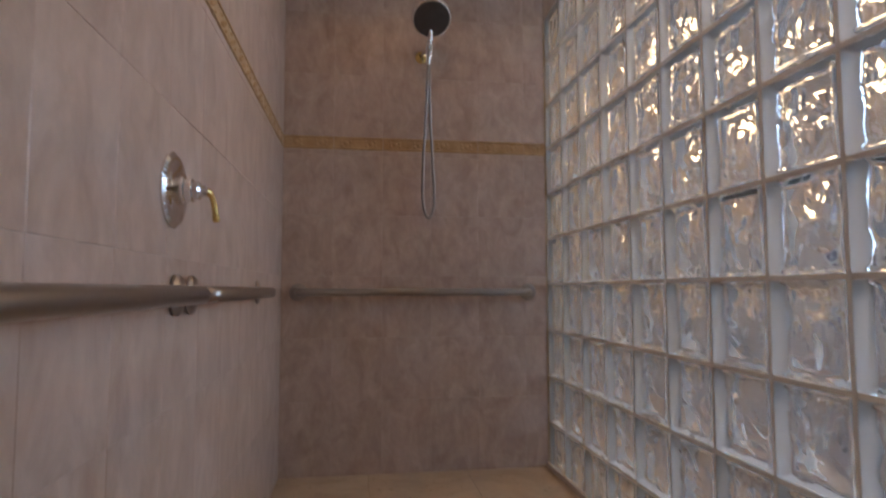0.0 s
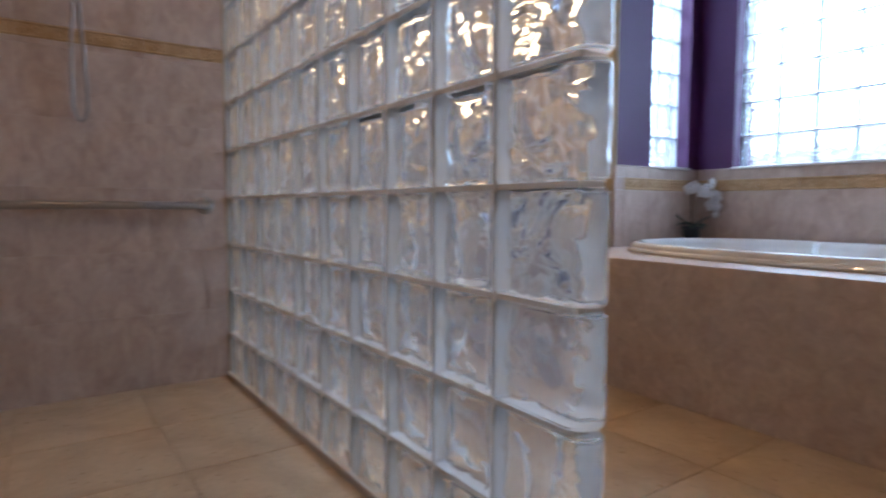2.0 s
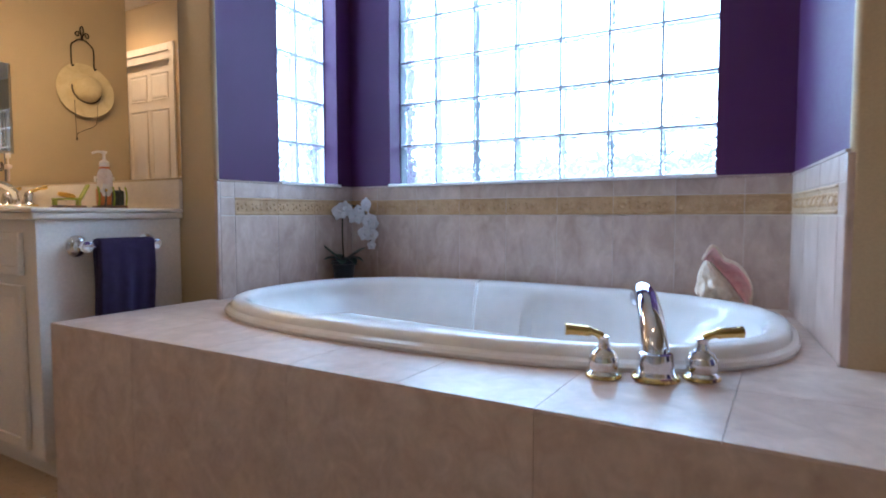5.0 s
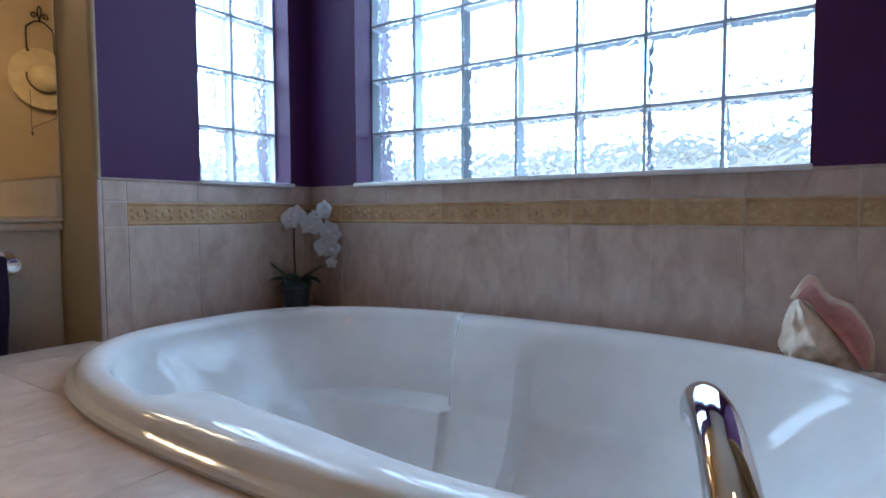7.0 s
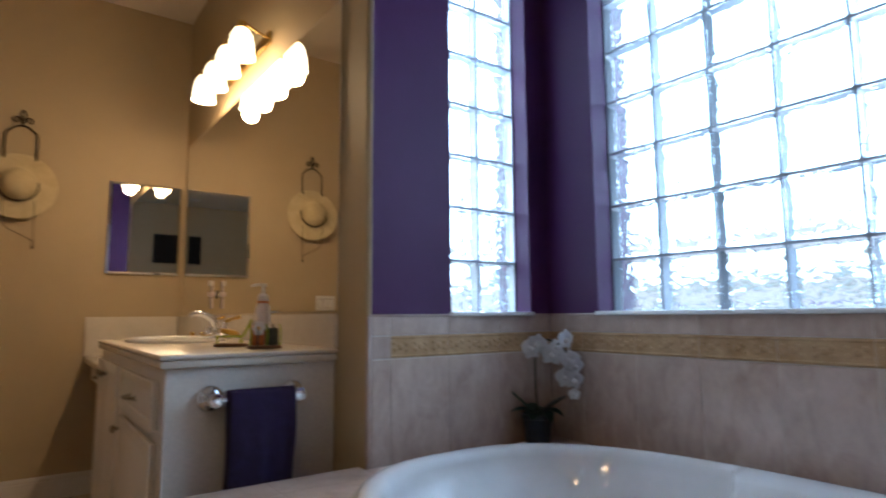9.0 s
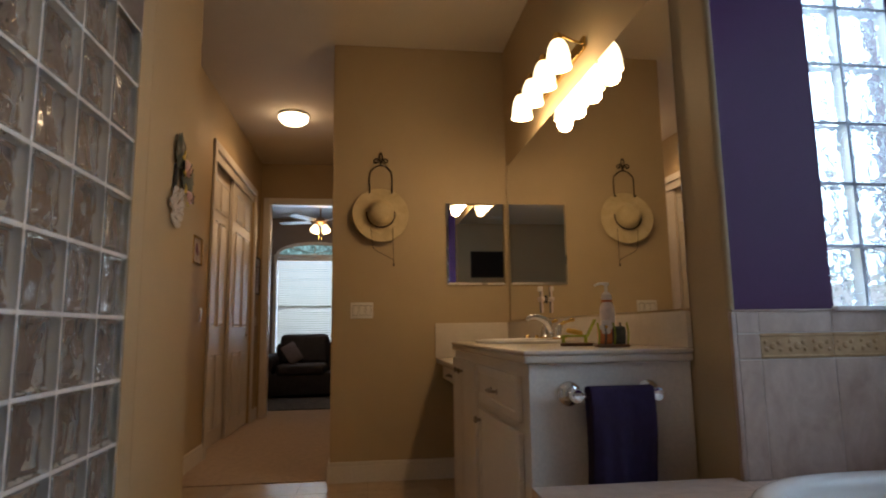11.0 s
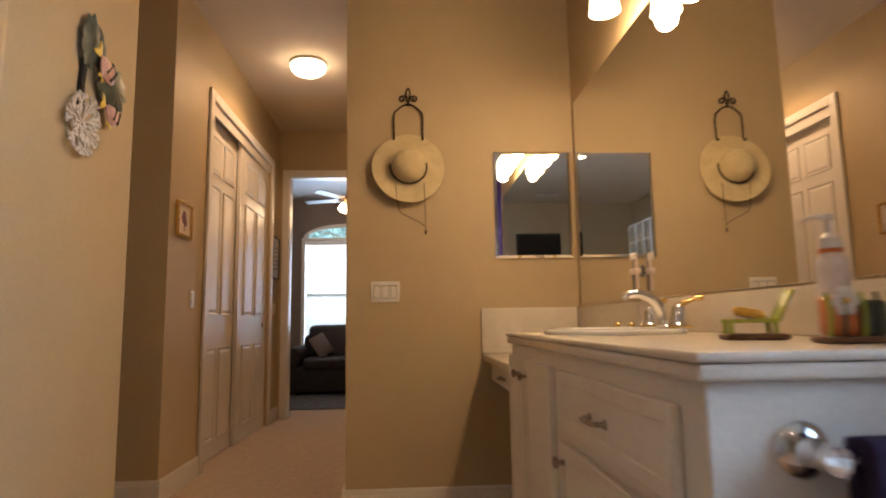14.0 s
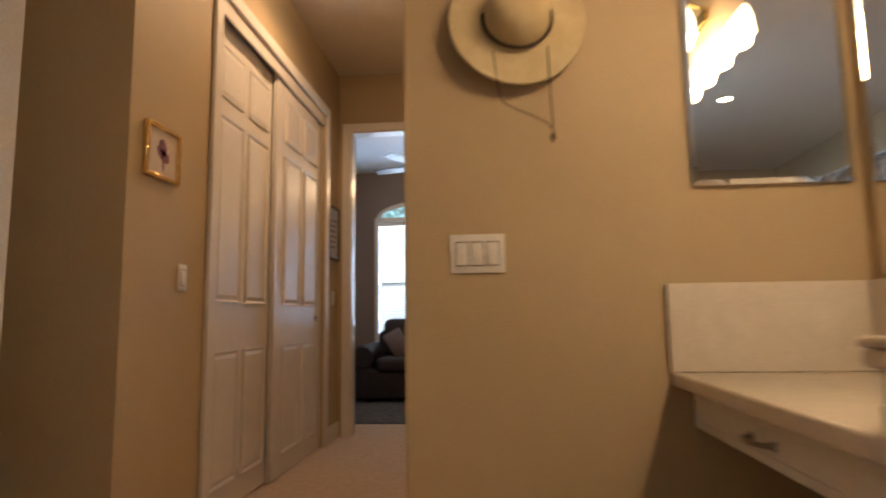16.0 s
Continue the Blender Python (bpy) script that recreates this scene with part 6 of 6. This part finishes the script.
lay(wall_window, win_us, ROWS_LOW, lambda u, v: facing("-x", WINX, u, v), TILE, name="wall_tile")
lay(wall_window, win_us, TOP_Z, lambda u, v: facing("-x", WINX, u, v), TILE, name="wall_tile")
side_us = [0.775, 0.846] + marks(0.846, WINX - 0.006, WT)[1:]


def on_left(u, v):
    return facing("-y", u, ALC_L, v)


def on_slant(u, v):
    return pose(u, slant_y(u), v, 90, 0, 180 + math.degrees(SLANT))


for wall, place in ((wall_alcove_left, on_left), (wall_alcove_right, on_slant)):
    lay(wall, side_us, ROWS_LOW, place, TILE, name="wall_tile")
    lay(wall, side_us, TOP_Z, place, TILE, name="wall_tile")
    lay(wall, side_us[:2], list(BAND_Z), place, TILE, name="wall_tile")


def listello_mesh(w, h):
    """A relief border tile: two rails and a scrolled middle of low bosses."""
    key = ("band", round(w, 4), round(h, 4))
    if key in TILES:
        return TILES[key]
    bm = box(-w / 2 + 0.001, w / 2 - 0.001, -h / 2, h / 2, 0, 0.006)
    box(-w / 2 + 0.001, w / 2 - 0.001, h / 2 - 0.010, h / 2 - 0.002, 0.006, 0.010, 0.002, 1, bm)
    box(-w / 2 + 0.001, w / 2 - 0.001, -h / 2 + 0.002, -h / 2 + 0.010, 0.006, 0.010, 0.002, 1, bm)
    n = max(1, int(w / 0.078))
    for k in range(n):
        x = (k + 0.5) / n * w - w / 2
        for dx, dy, r in ((0, 0, 0.011), (0.020, 0.010, 0.008), (-0.020, -0.010, 0.008), (0.024, -0.012, 0.006), (-0.024, 0.012, 0.006)):
            if abs(x + dx) + r < w / 2:
                join(bm, moved(lathe([(r, 0.0), (r * 0.8, 0.0025), (r * 0.3, 0.0035), (0, 0.0022)], 8), Matrix.Translation((x + dx, dy, 0.006))))
    me = bpy.data.meshes.new("border_tile")
    bm.to_mesh(me)
    bm.free()
    me.materials.append(BAND)
    TILES[key] = me
    return me


def lay_band(parent, us, z0, z1, at):
    inv = parent.matrix_basis.inverted()
    for u0, u1 in zip(us, us[1:]):
        if u1 - u0 < 0.02:
            continue
        ob = new("border_tile", listello_mesh(u1 - u0, z1 - z0))
        ob.parent = parent
        ob.matrix_basis = inv @ at((u0 + u1) / 2, (z0 + z1) / 2)


lay_band(wall_window, win_us, *BAND_Z, lambda u, v: facing("-x", WINX, u, v))
lay_band(wall_alcove_left, side_us[1:], *BAND_Z, on_left)
lay_band(wall_alcove_right, side_us[1:], *BAND_Z, on_slant)
cap = finish("bullnose_cap", slant_block(WX + 0.004, WINX - 0.010, 0.0005, 0.010, 1.078, 1.086), TILE, None, True)
cap.parent = wall_alcove_right
# tile edge wrapping the alcove corners
for wall, y0, y1 in ((wall_vanity, ALC_L - 0.006, ALC_L + 0.012), (wall_vanity_right, ALC_R - 0.012, ALC_R + 0.006)):
    ob = finish("corner_strip", box(WX + 0.0, WX + 0.016, y0, y1, DZ, 1.079, 0.004, 2), TILE, None, True)
    ob.parent = wall
ob = finish("bullnose_cap", box(WX + 0.004, WINX - 0.008, ALC_L - 0.010, ALC_L - 0.0005, 1.078, 1.086, 0.003, 2), TILE, None, True)
ob.parent = wall_alcove_left
ob = finish("bullnose_cap", box(WINX - 0.010, WINX - 0.0005, ALC_R + 0.110, ALC_L - 0.01, 1.0785, 1.0862, 0.003, 2), TILE, None, True)
ob.parent = wall_window

# deck facing and top
front_us = marks(DY0, DY1, 0.30, -0.045)
face_us = marks(DY0, DY1, 0.60, 0.255)
lay(bathtub_deck, face_us, [0.0, DZ - 0.004], lambda u, v: facing("-x", DX + 0.006, u, v), DECK, name="deck_tile", gap=0.0008)
lay(bathtub_deck, [DX, 0.455, WX - 0.002], [0.0, 0.295, DZ - 0.004], lambda u, v: facing("-y", u, DY0 + 0.006, v), DECK, name="deck_tile", gap=0.0008)
lay(bathtub_deck, [DX, 0.455, WX - 0.002], [0.0, 0.295, DZ - 0.004], lambda u, v: facing("+y", u, DY1 - 0.006, v), DECK, name="deck_tile", gap=0.0008)


def cut_tile(x0, x1, y0, y1):
    """A deck tile with what lies under the tub cut away."""
    bm = bmesh.new()
    n = 8
    grid = {}
    g = 0.0008

    def inside(x, y):
        return abs((x - TCX) / (TA - 0.03)) ** TE + abs((y - TCY) / (TB - 0.03)) ** TE < 1
    for i in range(n):
        for j in range(n):
            xa, xb = x0 + g + (x1 - x0 - 2 * g) * i / n, x0 + g + (x1 - x0 - 2 * g) * (i + 1) / n
            ya, yb = y0 + g + (y1 - y0 - 2 * g) * j / n, y0 + g + (y1 - y0 - 2 * g) * (j + 1) / n
            if inside((xa + xb) / 2, (ya + yb) / 2):
                continue
            q = []
            for p in ((xa, ya), (xb, ya), (xb, yb), (xa, yb)):
                k = (round(p[0], 5), round(p[1], 5))
                if k not in grid:
                    grid[k] = bm.verts.new((p[0], p[1], DZ - 0.006))
                q.append(grid[k])
            bm.faces.new(q)
    if not bm.faces:
        bm.free()
        return None
    ext = bmesh.ops.extrude_face_region(bm, geom=bm.faces[:])
    for v in ext["geom"]:
        if isinstance(v, bmesh.types.BMVert):
            v.co.z = DZ
    return bm


for x0, x1 in zip([DX, 0.455, 0.755, 1.055, 1.355], [0.455, 0.755, 1.055, 1.355, WINX - 0.006]):
    for y0, y1 in zip(front_us, front_us[1:]):
        a, b = y0, y1
        if x1 > WX:
            a, b = max(y0, ALC_R + 0.007), min(y1, ALC_L - 0.007)
            if b - a < 0.02:
                continue
        bm = cut_tile(x0, x1, a, b)
        if bm:
            deck_part("deck_tile", bm, DECK)

# shower walls
sh_rows = [0.0] + [0.05 + 0.288 * k for k in range(1, 6)] + [1.5125]
sh_rows2 = [1.5775] + [1.5775 + 0.30 * k for k in range(1, 6)] + [CEILING - 0.002]
end_us = marks(SHX + 0.006, GX0 - 0.004, 0.232)
left_us = marks(-0.29, SHY - 0.006, 0.232, -0.50)
for rows in (sh_rows, sh_rows2):
    lay(wall_shower_end, end_us, rows, lambda u, v: facing("-y", u, SHY, v), TILE, gap=0.0008, name="wall_tile")
    lay(wall_shower_left, left_us, rows, lambda u, v: facing("+x", SHX, u, v), TILE, gap=0.0008, name="wall_tile")
lay_band(wall_shower_end, end_us, 1.514, 1.576, lambda u, v: facing("-y", u, SHY, v))
lay_band(wall_shower_left, left_us, 1.514, 1.576, lambda u, v: facing("+x", SHX, u, v))
lay(wall_shower_end, [GX0 - 0.004, GX1], [2.195, 2.60, 2.90, CEILING - 0.002], lambda u, v: facing("-y", u, SHY, v), TILE, gap=0.0008, name="wall_tile")

# floor
fx = marks(-2.54, WX + 0.02, 0.46, -2.54 + 0.41)
fy = marks(BACKY, 4.60, 0.46, -2.62)
lay(floor, fx, fy, lambda u, v: pose(u, v, -0.004), FLOOR_TILE, t=0.004, gap=0.003, name="floor_tile")
